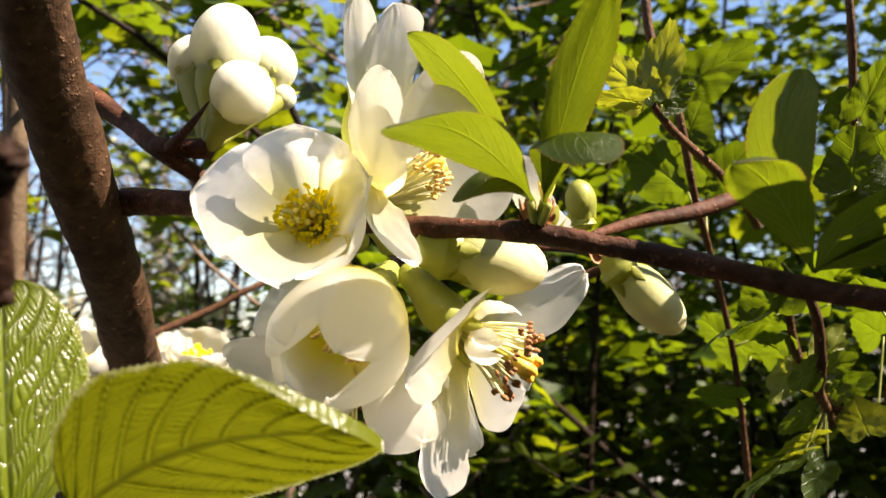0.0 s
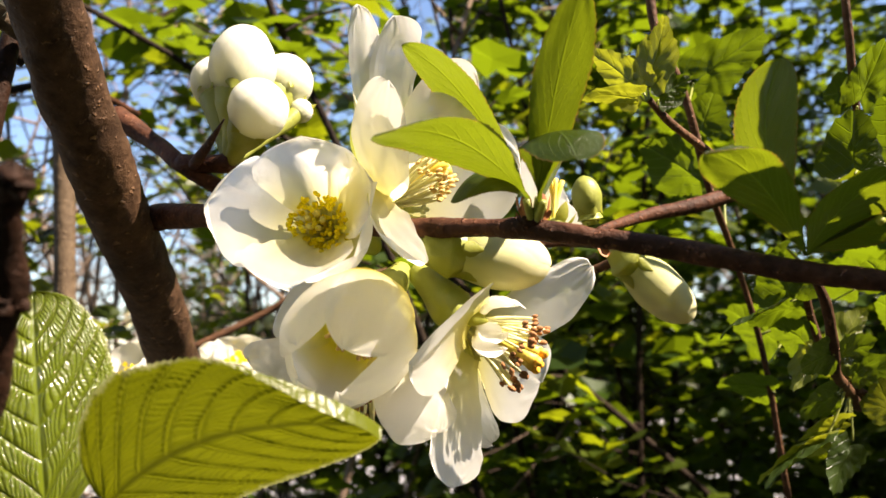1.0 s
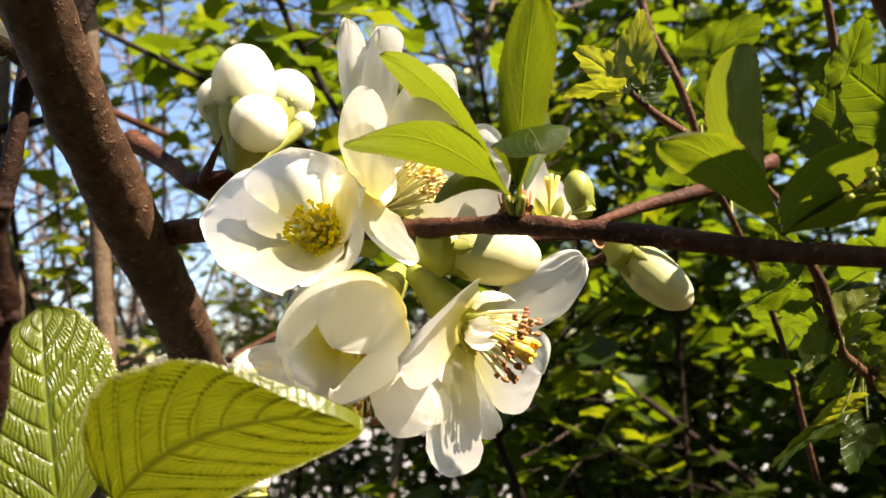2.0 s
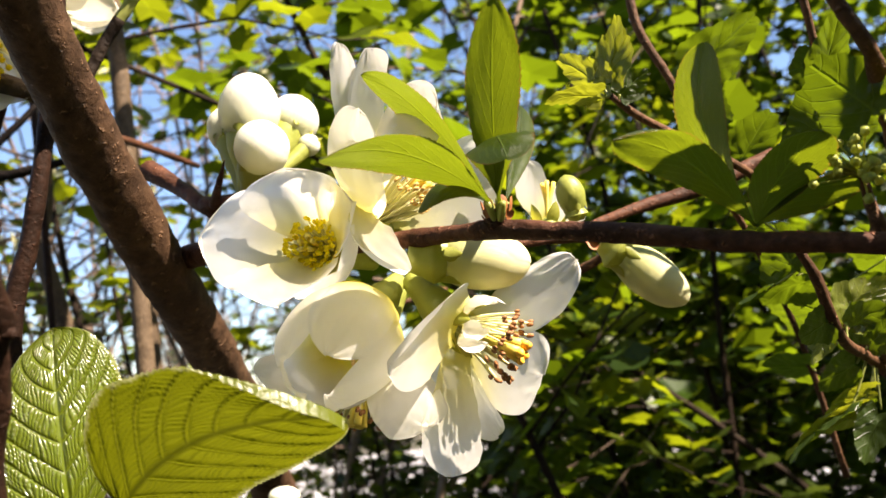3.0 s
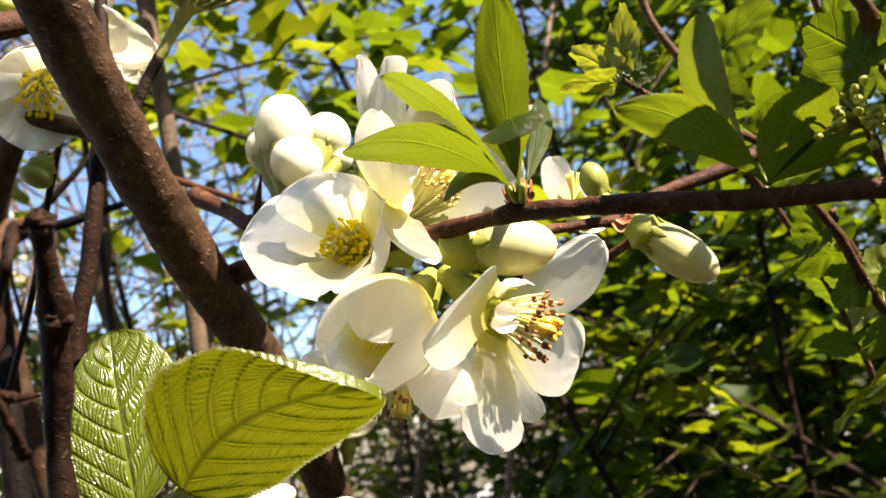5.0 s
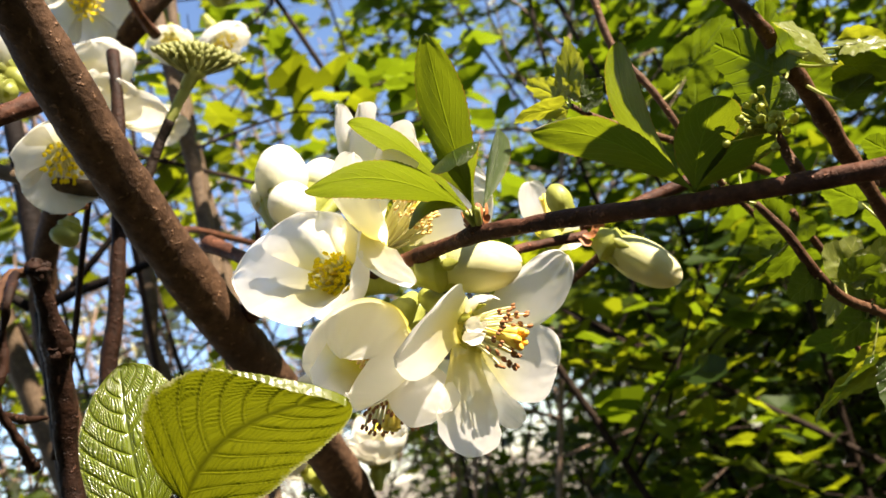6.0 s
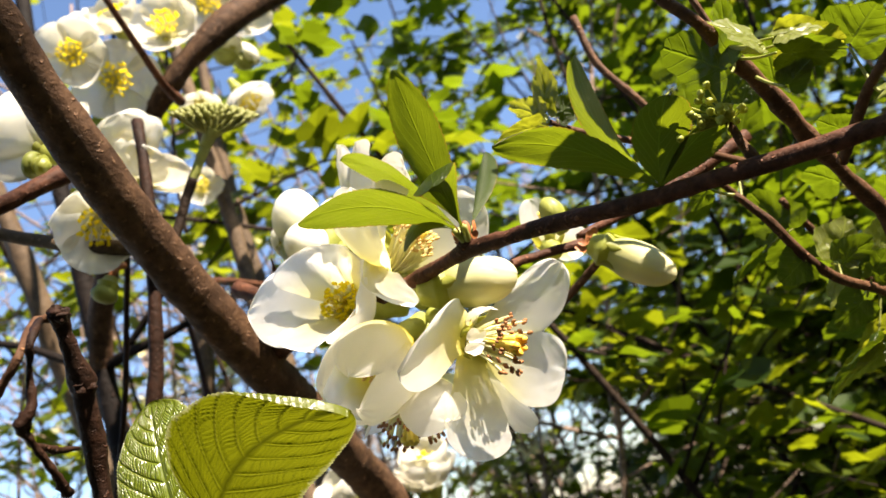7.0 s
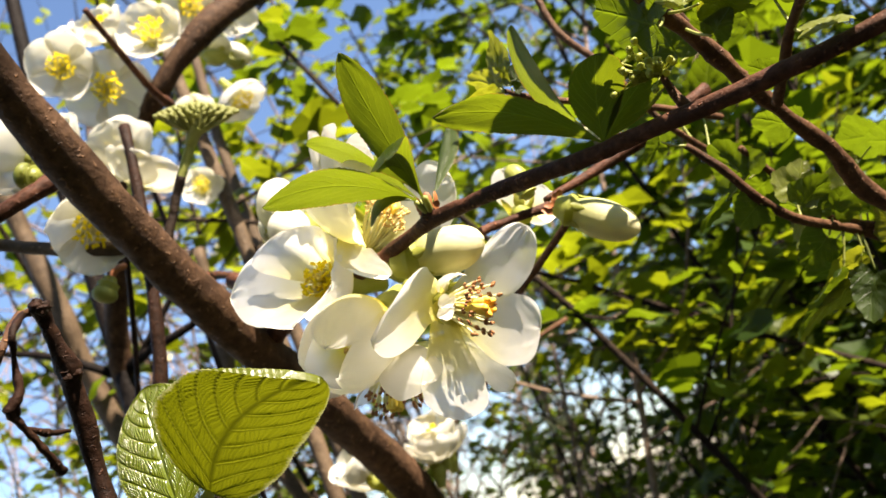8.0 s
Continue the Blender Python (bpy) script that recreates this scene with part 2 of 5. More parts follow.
GREEN_STALK = plain_material("green_stalk", (0.2400, 0.2720, 0.0560), (0.3360, 0.3520, 0.0960), 300.0, 0.45, (0.4000, 0.4000, 0.0400), 0.3)
SCALE_BROWN = plain_material("bud_scale", (0.1260, 0.0360, 0.0135), (0.3960, 0.1440, 0.0360), 700.0, 0.6)
FAR_WOOD = plain_material("far_wood", (0.1120, 0.0880, 0.0680), (0.1920, 0.1600, 0.1280), 3.0, 0.9)


def ground_material():
    nd = Nodes("leaf_litter")
    big = nd.noise(1.4, 5.0)
    fine = nd.noise(38.0, 6.0, 0.7)
    col = nd.mix(nd.math("MULTIPLY_ADD", fine, 2.2, -0.6, clamp=True), (0.05, 0.038, 0.026), (0.22, 0.18, 0.14))
    col = nd.mix(nd.math("MULTIPLY_ADD", big, 4.0, -1.9, clamp=True), col, (0.07, 0.11, 0.03))
    nd.link(col, nd.bsdf.inputs["Base Color"])
    nd.bsdf.inputs["Roughness"].default_value = 0.9
    nd.bump(fine, 0.8, 0.02)
    return nd.mat


def road_material():
    nd = Nodes("pale_gravel")
    fine = nd.noise(60.0, 6.0, 0.7)
    big = nd.noise(0.9, 4.0)
    col = nd.mix(fine, (0.30, 0.29, 0.28), (0.50, 0.48, 0.46))
    col = nd.mix(nd.math("MULTIPLY_ADD", big, 2.0, -0.9, clamp=True), col, (0.24, 0.23, 0.22))
    nd.link(col, nd.bsdf.inputs["Base Color"])
    nd.bsdf.inputs["Roughness"].default_value = 0.92
    nd.bump(fine, 0.6, 0.01)
    return nd.mat


GROUND, ROAD = ground_material(), road_material()


# ---- mesh helpers ----
def mesh_object(name, bm, material, uv=False):
    data = bpy.data.meshes.new(name)
    bm.to_mesh(data)
    bm.free()
    for p in data.polygons:
        p.use_smooth = True
    for m in material if isinstance(material, (list, tuple)) else (material,):
        data.materials.append(m)
    return new(name, data)


def part(name, bm, material, parent, label=""):
    """One mesh under a thing or under a part of it, laid out in world coordinates."""
    ob = mesh_object(name, bm, material)
    ob.parent = parent
    if parent.parent is None:
        ob.matrix_parent_inverse = Matrix.Translation(-parent.location)
    return tagged(ob, label)


def thing(name, at, label, category, group="", kind=""):
    ob = new(name)
    ob.empty_display_size = 0.02
    ob.location = at
    return tagged(ob, label, category, group, kind)


def smooth_path(points, steps):
    """A smooth line through the points that does not overshoot where they are far apart."""
    p = [Vector(q) for q in points]
    p = [p[0] * 2 - p[1]] + p + [p[-1] * 2 - p[-2]]
    out = []
    for i in range(1, len(p) - 2):
        a, b, c, d = p[i - 1 : i + 3]
        ta, tb, tc = [max(1e-6, math.sqrt(w)) for w in ((b - a).length, (c - b).length, (d - c).length)]
        m = ((b - a) / ta - (c - a) / (ta + tb) + (c - b) / tb) * tb
        n = ((c - b) / tb - (d - b) / (tb + tc) + (d - c) / tc) * tb
        for k in range(steps):
            t = k / steps
            out.append(b * (2 * t**3 - 3 * t * t + 1) + m * (t**3 - 2 * t * t + t) + c * (3 * t * t - 2 * t**3) + n * (t**3 - t * t))
    out.append(p[-2])
    return out


def tube(bm, points, radii, segs=10, steps=6, rough=0.0, seed=0.0, tip=False):
    """A tapered limb through the points; rough: uneven bark, as a share of the radius."""
    path = smooth_path(points, steps)
    n = len(path)
    rr = np.interp(np.linspace(0, len(radii) - 1, n), range(len(radii)), radii)
    side = None
    rings = []
    for i, c in enumerate(path):
        d = (path[min(i + 1, n - 1)] - path[max(i - 1, 0)]).normalized()
        if side is None:
            side = d.orthogonal().normalized()
        side = (side - d * side.dot(d)).normalized()
        up = d.cross(side)
        ring = []
        for k in range(segs):
            a = 2 * math.pi * k / segs
            w = side * math.cos(a) + up * math.sin(a)
            r = rr[i]
            if rough:
                r *= 1 + rough * noise.noise((c + w * r) * (0.45 / max(rr[0], 1e-4)) + Vector((seed, seed, 0))) + 0.5 * rough * noise.noise((c + w * r) * (1.6 / max(rr[0], 1e-4))) + 0.35 * rough * noise.noise((c + w * r) * (4.5 / max(rr[0], 1e-4)))
            ring.append(bm.verts.new(c + w * r))
        rings.append(ring)
    for a, b in zip(rings, rings[1:]):
        for k in range(segs):
            bm.faces.new((a[k], a[(k + 1) % segs], b[(k + 1) % segs], b[k]))
    bm.faces.new(rings[0][::-1])
    bm.faces.new(rings[-1])
    return path


def petal_shape(u):
    if u < 0.58:
        k = u / 0.58
        return 0.26 + 0.74 * k * k * (3 - 2 * k)
    return math.sqrt(max(0.0, 1 - ((u - 0.58) / 0.42) ** 2.2))


def quince_shape(u):
    if u < 0.60:
        return max(0.07, math.sin(0.5 * math.pi * u / 0.60) ** 1.15)
    return max(0.0, 1 - ((u - 0.60) / 0.40) ** 2) ** 0.72


def obovate_shape(u):
    return max(0.06, math.sin(0.5 * math.pi * min(1.0, u / 0.66)) ** 1.2) * max(0.0, 1 - max(0.0, (u - 0.66) / 0.34) ** 3.0) ** 0.5


def cordate_shape(u):
    """Broad at a heart-shaped base, narrowing to a short point."""
    return max(0.03, math.sin(math.pi * min(1.0, u + 0.004) ** 0.78) ** 0.55)


def ovate_shape(u):
    return 0.04 if u < 0.05 else max(0.012, math.sin(math.pi * ((u - 0.05) / 0.95) ** 0.72) ** 0.75)


def blade(bm, base, tip, face, width, shape, nu=12, nv=8, bulge=0.12, cup=0.35, ruffle=0.0, seed=0.0, curl=0.0):
    """A small petal or scale from base to tip that is hollow towards face. curl bends the tip towards face."""
    base, tip, face = Vector(base), Vector(tip), Vector(face)
    along = tip - base
    length = along.length
    x = along.normalized()
    n = (face - x * face.dot(x)).normalized()
    s = n.cross(x)
    uvs = bm.loops.layers.uv.get("UVMap") or bm.loops.layers.uv.new("UVMap")
    grid, coords = [], {}
    for i in range(nu + 1):
        u = math.sin(0.5 * math.pi * i / nu) * 0.6 + 0.4 * i / nu
        half = shape(u) * width / 2
        row = []
        for j in range(nv + 1):
            v = 2 * j / nv - 1
            q = base + along * u - n * (bulge * length * 4 * u * (1 - u))
            if curl:
                k = max(0.0, u - 0.55) / 0.45
                q += n * (curl * length * k * k) - x * (abs(curl) * 0.5 * length * k * k)
            flat = 1 - 0.35 * min(1.0, abs(cup)) * v * v
            q += s * (half * v * flat) + n * (half * (cup * v * v))
            if ruffle:
                q += n * (ruffle * length * (noise.noise(Vector((u * 2.6 + seed, v * 1.5, seed * 1.7))) * (0.45 + 0.55 * abs(v)) * u + 0.28 * noise.noise(Vector((u * 6 + seed, v * 3.5, seed))) * max(abs(v), u) ** 3))
            vert = bm.verts.new(q)
            coords[vert] = (u, v * 0.5 + 0.5)
            row.append(vert)
        grid.append(row)
    for a, b in zip(grid, grid[1:]):
        for j in range(nv):
            f = bm.faces.new((a[j], a[j + 1], b[j + 1], b[j]))
            for loop in f.loops:
                loop[uvs].uv = coords[loop.vert]


def stretched(bm, base, tip, left, right, away, belly=0.0, wide=0.58, shape=None, nu=26, nv=20, ruffle=0.0, seed=0.0, teeth=0, tooth=0.05, puff=None, crimp=0.0, roll=None, flap=None):
    """A petal or leaf spanned from base to tip with its two widest edge places, swelling by belly towards away.
    puff: (veins, slope, rungs, depth) of a quilted leaf; crimp: fine waves along the rim; roll: (side, start, height) of a turned-up margin; flap: (start, share) of a tip that is folded over on its left."""
    base, tip, left, right, away = (Vector(q) for q in (base, tip, left, right, away))
    shape = shape or (lambda u: petal_outline(u, wide))
    n = (right - left).cross(tip - base).normalized()
    if n.dot(away) < 0:
        n.negate()
    mid = (left + right) / 2 + n * belly
    length = (tip - base).length
    uvs = bm.loops.layers.uv.get("UVMap") or bm.loops.layers.uv.new("UVMap")
    top = shape(wide)
    grid, coords = [], {}
    for i in range(nu + 1):
        k = i / nu
        u = math.sin(0.5 * math.pi * k) * 0.5 + 0.5 * k
        spine = base * ((u - wide) * (u - 1) / wide) + mid * (u * (u - 1) / (wide * (wide - 1))) + tip * (u * (u - wide) / (1 - wide))
        half = shape(u) / top * (1 + 0.05 * noise.noise(Vector((u * 5 + seed, seed, 0))))
        if teeth:
            half *= 1 + tooth * ((u * teeth) % 1.0 - 0.5)
        row = []
        for j in range(nv + 1):
            v = 2 * j / nv - 1
            lift = 0.0
            if flap and u > flap[0]:
                crease = -1 + flap[1] * min(1.0, (u - flap[0]) / 0.22)
                if v < crease:
                    lift, v = crease - v, crease + (crease - v) * 0.35
            q = spine + n * (lift * 0.0125) + (right - left) * (0.5 * half * v) + (mid - (left + right) / 2) * (-half * v * v)
            if ruffle:
                q += n * (ruffle * length * (noise.noise(Vector((u * 2.4 + seed, v * 1.3, seed * 1.7))) * (0.35 + 0.65 * abs(v)) * u + 0.30 * noise.noise(Vector((u * 5 + seed, v * 4, seed))) * max(abs(v), u) ** 3))
            if crimp:
                rim = max(abs(v), u) ** 6
                q += n * (crimp * length * rim * noise.noise(Vector((u * 9 + seed, v * 7, seed * 2.3))))
            if roll and v * roll[0] > roll[1]:
                k2 = (v * roll[0] - roll[1]) / (1 - roll[1])
                q += -n * (roll[2] * k2) - (right - left) * (0.5 * half * roll[0] * (1 - roll[1]) * k2 * k2 * 0.9)
            if puff:
                veins, slope, rungs, depth = puff
                run = (u - slope * abs(v) ** 1.25) * veins
                g = abs(run % 1.0 - 0.5) * 2
                cell = math.floor(run + 0.5)
                warp = 0.42 * math.sin(21 * u + 9 * abs(v)) + 0.30 * math.sin(17 * abs(v) - 31 * u)
                r = abs((abs(v) * rungs + u * rungs * 0.35 + cell * 0.37 + warp) % 1.0 - 0.5) * 2
                quilt = (1 - (1 - g) ** 5) * (0.5 + 0.5 * math.sqrt(r)) * (0.75 + 0.5 * noise.noise(Vector((u * 7, v * 5, seed)))) * min(1.0, abs(v) * 9 + 0.1)
                q -= n * (depth * quilt * min(1.0, 6 * (1 - abs(v)) + 0.25))
            vert = bm.verts.new(q)
            coords[vert] = (u, v * 0.5 + 0.5)
            row.append(vert)
        grid.append(row)
    for a, b in zip(grid, grid[1:]):
        for j in range(nv):
            f = bm.faces.new((a[j], a[j + 1], b[j + 1], b[j]))
            for loop in f.loops:
                loop[uvs].uv = coords[loop.vert]


def petal_outline(u, wide):
    if u < wide:
        k = u / wide
        return 0.42 + 0.58 * k * k * (3 - 2 * k)
    return math.sqrt(max(0.0, 1 - ((u - wide) / (1 - wide)) ** 2.3))


def lobed_leaf(bm, base, tip, face, width, lobes=3, seed=0.0, droop=0.12, fold=0.25, fine=True):
    """A currant leaf: rounded lobes with teeth, creased along its main veins."""
    base, tip, face = Vector(base), Vector(tip), Vector(face)
    along = tip - base
    length = along.length
    x = along.normalized()
    n = (face - x * face.dot(x)).normalized()
    s = n.cross(x)
    uvs = bm.loops.layers.uv.get("UVMap") or bm.loops.layers.uv.new("UVMap")
    count, rings = (72, 6) if fine else (18, 2)
    coords, loops = {}, []
    mid = 0.36

    def place(px, py, r):
        h = -droop * (px - mid) ** 2 * 1.5 + fold * abs(py) * 0.5 - 0.25 * py * py + 0.05 * noise.noise(Vector((px * 4 + seed, py * 4, seed))) + 0.014 * abs(math.sin(px * 14 - abs(py) * 12)) * min(1.0, 4 * r) + 0.03 * noise.noise(Vector((px * 11, py * 11, seed)))
        vert = bm.verts.new(base + along * px + s * (width * py) + n * (length * h))
        coords[vert] = (px, py * 0.9 + 0.5)
        return vert

    centre = place(mid, 0.0, 0.0)
    for k in range(1, rings + 1):
        ring = []
        for c in range(count):
            a = 2 * math.pi * c / count
            lob = 0.88 + 0.12 * math.cos(lobes * a) if lobes == 3 else 0.92 + 0.08 * math.cos(5 * a)
            notch = 1 - 0.42 * math.exp(-((abs(a - math.pi)) / 0.35) ** 2)
            jag = 1 + (0.03 * ((c % 4) / 1.5 - 1) if k == rings else 0) + 0.05 * noise.noise(Vector((math.cos(a) * 2, math.sin(a) * 2, seed)))
            r = k / rings * lob * notch * jag
            ex = (1 - mid) if math.cos(a) > 0 else mid + 0.06
            ring.append(place(mid + ex * r * math.cos(a), 0.56 * r * math.sin(a), r))
        loops.append(ring)
    for c in range(count):
        d = (c + 1) % count
        bm.faces.new((centre, loops[0][c], loops[0][d]))
        for a, b in zip(loops, loops[1:]):
            bm.faces.new((a[c], b[c], b[d], a[d]))
    for f in bm.faces:
        for loop in f.loops:
            if loop.vert in coords:
                loop[uvs].uv = coords[loop.vert]


def egg(bm, centre, axis, length, radius, power=1.0, segs=18, rings=12, lump=0.06, seed=0.0, start=0.0, end=1.0, spread=math.pi * 2, turn=0.0):
    """A rounded, slightly uneven bud form along axis, or a shell of it."""
    axis = Vector(axis).normalized()
    side = axis.orthogonal().normalized()
    side = Matrix.Rotation(turn, 3, axis) @ side
    up = axis.cross(side)
    uvs = bm.loops.layers.uv.get("UVMap") or bm.loops.layers.uv.new("UVMap")
    coords, grid = {}, []
    closed = spread > 6.2
    cols = segs if closed else segs + 1
    for i in range(rings + 1):
        u = start + (end - start) * i / rings
        ang = math.pi * u**power
        row = []
        for k in range(cols):
            a = spread * (k / segs - (0 if closed else 0.5))
            edge = 0 if closed else abs(2 * k / segs - 1) ** 4
            w = side * math.cos(a) + up * math.sin(a)
            r = radius * math.sin(ang) * (1 - 0.05 * edge)
            q = Vector(centre) + axis * (-math.cos(ang) * length / 2) + w * r
            q += w * (radius * lump * noise.noise(q * (1.1 / radius) + Vector((seed, 0, 0))))
            vert = bm.verts.new(q)
            coords[vert] = (u, k / segs)
            row.append(vert)
        grid.append(row)
    for a, b in zip(grid, grid[1:]):
        for k in range(segs):
            d = (k + 1) % cols
            f = bm.faces.new((a[k], a[d], b[d], b[k]))
            for loop in f.loops:
                loop[uvs].uv = coords[loop.vert]


# ---- ground and distance ----
def sheet(name, x0, x1, y0, y1, z, nx, ny, material, label, category, rough=0.0):
    bm = bmesh.new()
    rows = []
    for j in range(ny + 1):
        row = []
        for i in range(nx + 1):
            p = Vector((x0 + (x1 - x0) * i / nx, y0 + (y1 - y0) * j / ny, z))
            p.z += rough * noise.noise(p * 0.6)
            row.append(bm.verts.new(p))
        rows.append(row)
    for a, b in zip(rows, rows[1:]):
        for i in range(nx):
            bm.faces.new((a[i], a[i + 1], b[i + 1], b[i]))
    return tagged(mesh_object(name, bm, material), label, category, kind="structure")


sheet("ground", -1500, 1500, -1500, 1500, 0.0, 40, 40, GROUND, "brown leaf litter and thin grass under the shrubs", "ground")
sheet("road", -60, 60, 6.0, 15.0, 0.02, 60, 8, ROAD, "pale grey gravel road beyond the shrubs", "road")


# ---- shrubs ----
def leaf_template(lobes, seed):
    """Corner places of one small lobed leaf: its centre and its rim, in a unit size."""
    r = random.Random(seed)
    pts = [(0.38, 0.0, 0.0)]
    for k in range(9):
        a = math.pi + 2 * math.pi * k / 9
        lob = (0.82 + 0.18 * math.cos(lobes * a)) * r.uniform(0.88, 1.08) * (0.6 if k == 0 else 1.0)
        px, py = 0.38 + 0.6 * lob * math.cos(a), 0.52 * lob * math.sin(a)
        pts.append((px, py, 0.22 * abs(py) - 0.3 * (px - 0.38) ** 2 + r.uniform(-0.03, 0.03)))
    return np.array(pts)


TEMPLATES = [leaf_template(3, 1), leaf_template(5, 2), leaf_template(3, 3), leaf_template(5, 4)]


def leaf_cloud(name, places, material, parent, label):
    """Many small leaves joined into one mesh: rows of place, way, face and size."""
    verts, faces = [], []
    total = 0
    for k, (p, way, face, size) in enumerate(places):
        x = way.normalized()
        n = (face - x * face.dot(x)).normalized()
        s = n.cross(x)
        m = np.array([x, s, n]) * size
        t = TEMPLATES[k % 4]
        verts.append(t @ m + np.array(p))
        c = len(t)
        faces += [(total, total + i, total + (i + 1 if i + 1 < c else 1)) for i in range(1, c)]
        total += c
    data = bpy.data.meshes.new(name)
    data.from_pydata(np.concatenate(verts).tolist(), [], faces)
    data.materials.append(material)
    ob = new(name, data)
    ob.parent = parent
    ob.matrix_parent_inverse = Matrix.Translation(-parent.location)
    return tagged(ob, label, kind="stuff")


def wander(rng, p, way, length, steps, wobble, lift):
    pts = [Vector(p)]
    way = Vector(way).normalized()
    for _ in range(steps):
        way = (way + Vector((rng.gauss(0, wobble), rng.gauss(0, wobble), rng.gauss(0, wobble) + lift))).normalized()
        pts.append(pts[-1] + way * (length / steps))
    return pts


BLOSSOM = Vector((0.06, 0.22, 1.36))


def keep_clear(p):
    """Whether a place is away from the blossom, the camera's way and the gap that lets the sun in."""
    off = p - BLOSSOM
    lane = (off - to_sun * off.dot(to_sun)).length if off.dot(to_sun) > 0 else 9.0
    return (p.y > 0.46 - 0.05 * p.x or (p - Vector((0.1, 0.02, 1.3))).length > 0.45 and p.y < 0.1) and off.length > 0.33 and lane > 0.27


def shrub(name, at, label, stems, height, spread, leafiness, size, bark, leaves, seed, radius=0.007, twigs=16, lean=(0, 0), gap=0.045, low=0.15, thin=0.24, bloom=0.0):
    """A many-stemmed shrub: stems, side twigs and a crown of small leaves."""
    rng = random.Random(seed)
    root = thing(name, at, label, "shrub")
    places, blossoms, bm_twigs = [], [], bmesh.new()
    for k in range(stems):
        a = rng.uniform(0, 2 * math.pi)
        foot = Vector(at) + Vector((math.cos(a), math.sin(a), 0)) * rng.uniform(0.02, 0.16)
        way = Vector((math.cos(a) * spread + lean[0], math.sin(a) * spread + lean[1], 1.0))
        path = wander(rng, foot, way, height * rng.uniform(0.75, 1.1), 12, 0.09, 0.03)
        if any((q - BLOSSOM).length < 0.38 or (q - Vector((0.1, 0.04, 1.32))).length < 0.36 for q in path):
            continue
        bm = bmesh.new()
        tube(bm, path, [radius * rng.uniform(0.9, 1.3), radius * 0.7, radius * 0.3], 7, 2, 0.08, k)
        part("stem", bm, bark, root)
        for _ in range(twigs):
            f = rng.uniform(low, 1.0)
            i = min(11, int(f * 12))
            start = path[i].lerp(path[i + 1], f * 12 - i)
            b = rng.uniform(0, 2 * math.pi)
            tw = wander(rng, start, (math.cos(b), math.sin(b), rng.uniform(-0.1, 0.8)), rng.uniform(0.18, 0.5) * (1.15 - 0.5 * f), 6, 0.16, 0.02)
            if not all(keep_clear(q) for q in tw):
                continue
            tube(bm_twigs, tw, [radius * thin, radius * 0.10], 4, 1)
            fine = smooth_path(tw, 4)
            run = rng.uniform(0, gap)
            for q0, q1 in zip(fine, fine[1:]):
                run += (q1 - q0).length
                if bloom and rng.random() < bloom:
                    for _ in range(5):
                        out = Vector((rng.gauss(0, 1), rng.gauss(0, 1), rng.gauss(0, 1))).normalized()
                        blossoms.append((q1 + out * 0.003, out, Vector((rng.gauss(0, 1), rng.gauss(0, 1), rng.gauss(0, 1))), rng.uniform(0.010, 0.019)))
                if run > gap and rng.random() < leafiness:
                    run = 0.0
                    for _ in range(rng.choice((2, 3, 3, 4))):
                        c = rng.uniform(0, 2 * math.pi)
                        out = Vector((math.cos(c), math.sin(c), rng.uniform(-0.5, 0.6)))
                        p = q1 + out * rng.uniform(0.004, 0.022)
                        places.append((p, out, Vector((rng.gauss(0, 0.45), rng.gauss(0, 0.45), 1.0)), size * rng.uniform(0.6, 1.25)))
    tagged(part("brushwood", bm_twigs, bark, root), kind="stuff")
    if places:
        leaf_cloud("foliage", places, leaves, root, "small lobed spring leaves")
    if blossoms:
        leaf_cloud("blossom", blossoms, DIM_FAR_PETAL, root, "small white blossoms along the twigs")
    return root


GREEN_LABEL = "leafy green currant shrub with small lobed spring leaves"
BARE_LABEL = "thicket of thin tan twigs with few leaves and blossoms"
for n, (x, y, stems, height, leafy, young) in enumerate((
    (0.58, 1.05, 9, 2.3, 0.72, False),
    (1.05, 1.05, 9, 2.4, 0.95, True),
    (0.20, 1.25, 9, 2.5, 0.68, False),
    (0.75, 1.55, 10, 2.7, 1.0, False),
    (1.50, 1.70, 9, 2.8, 1.0, False),
    (-0.15, 1.75, 8, 2.9, 0.32, True),
    (0.40, 2.20, 9, 3.1, 0.55, False),
    (1.10, 2.50, 9, 3.2, 0.8, False),
    (-0.55, 2.30, 7, 3.2, 0.02, True),
    (2.10, 2.40, 8, 3.0, 1.0, False),
    (1.70, 0.90, 9, 2.4, 1.0, False),
    (2.30, 1.50, 9, 2.6, 1.0, False),
    (1.60, 3.20, 8, 3.0, 0.6, False),
    (0.20, 3.30, 8, 3.0, 0.6, False),
    (-0.60, 1.25, 5, 2.6, 0.06, False),
    (-0.02, 1.05, 6, 2.4, 0.35, True),
    (-0.90, 1.75, 6, 2.9, 0.03, True),
)):
    shrub("currant_shrub", (x, y, 0), GREEN_LABEL, stems, height, 0.30, leafy, 0.034, SHRUB_BARK, LEAVES_YOUNG if young else LEAVES_GREEN, 20 + n, 0.0052, 34, (0, 0), 0.031, 0.26, 0.28)
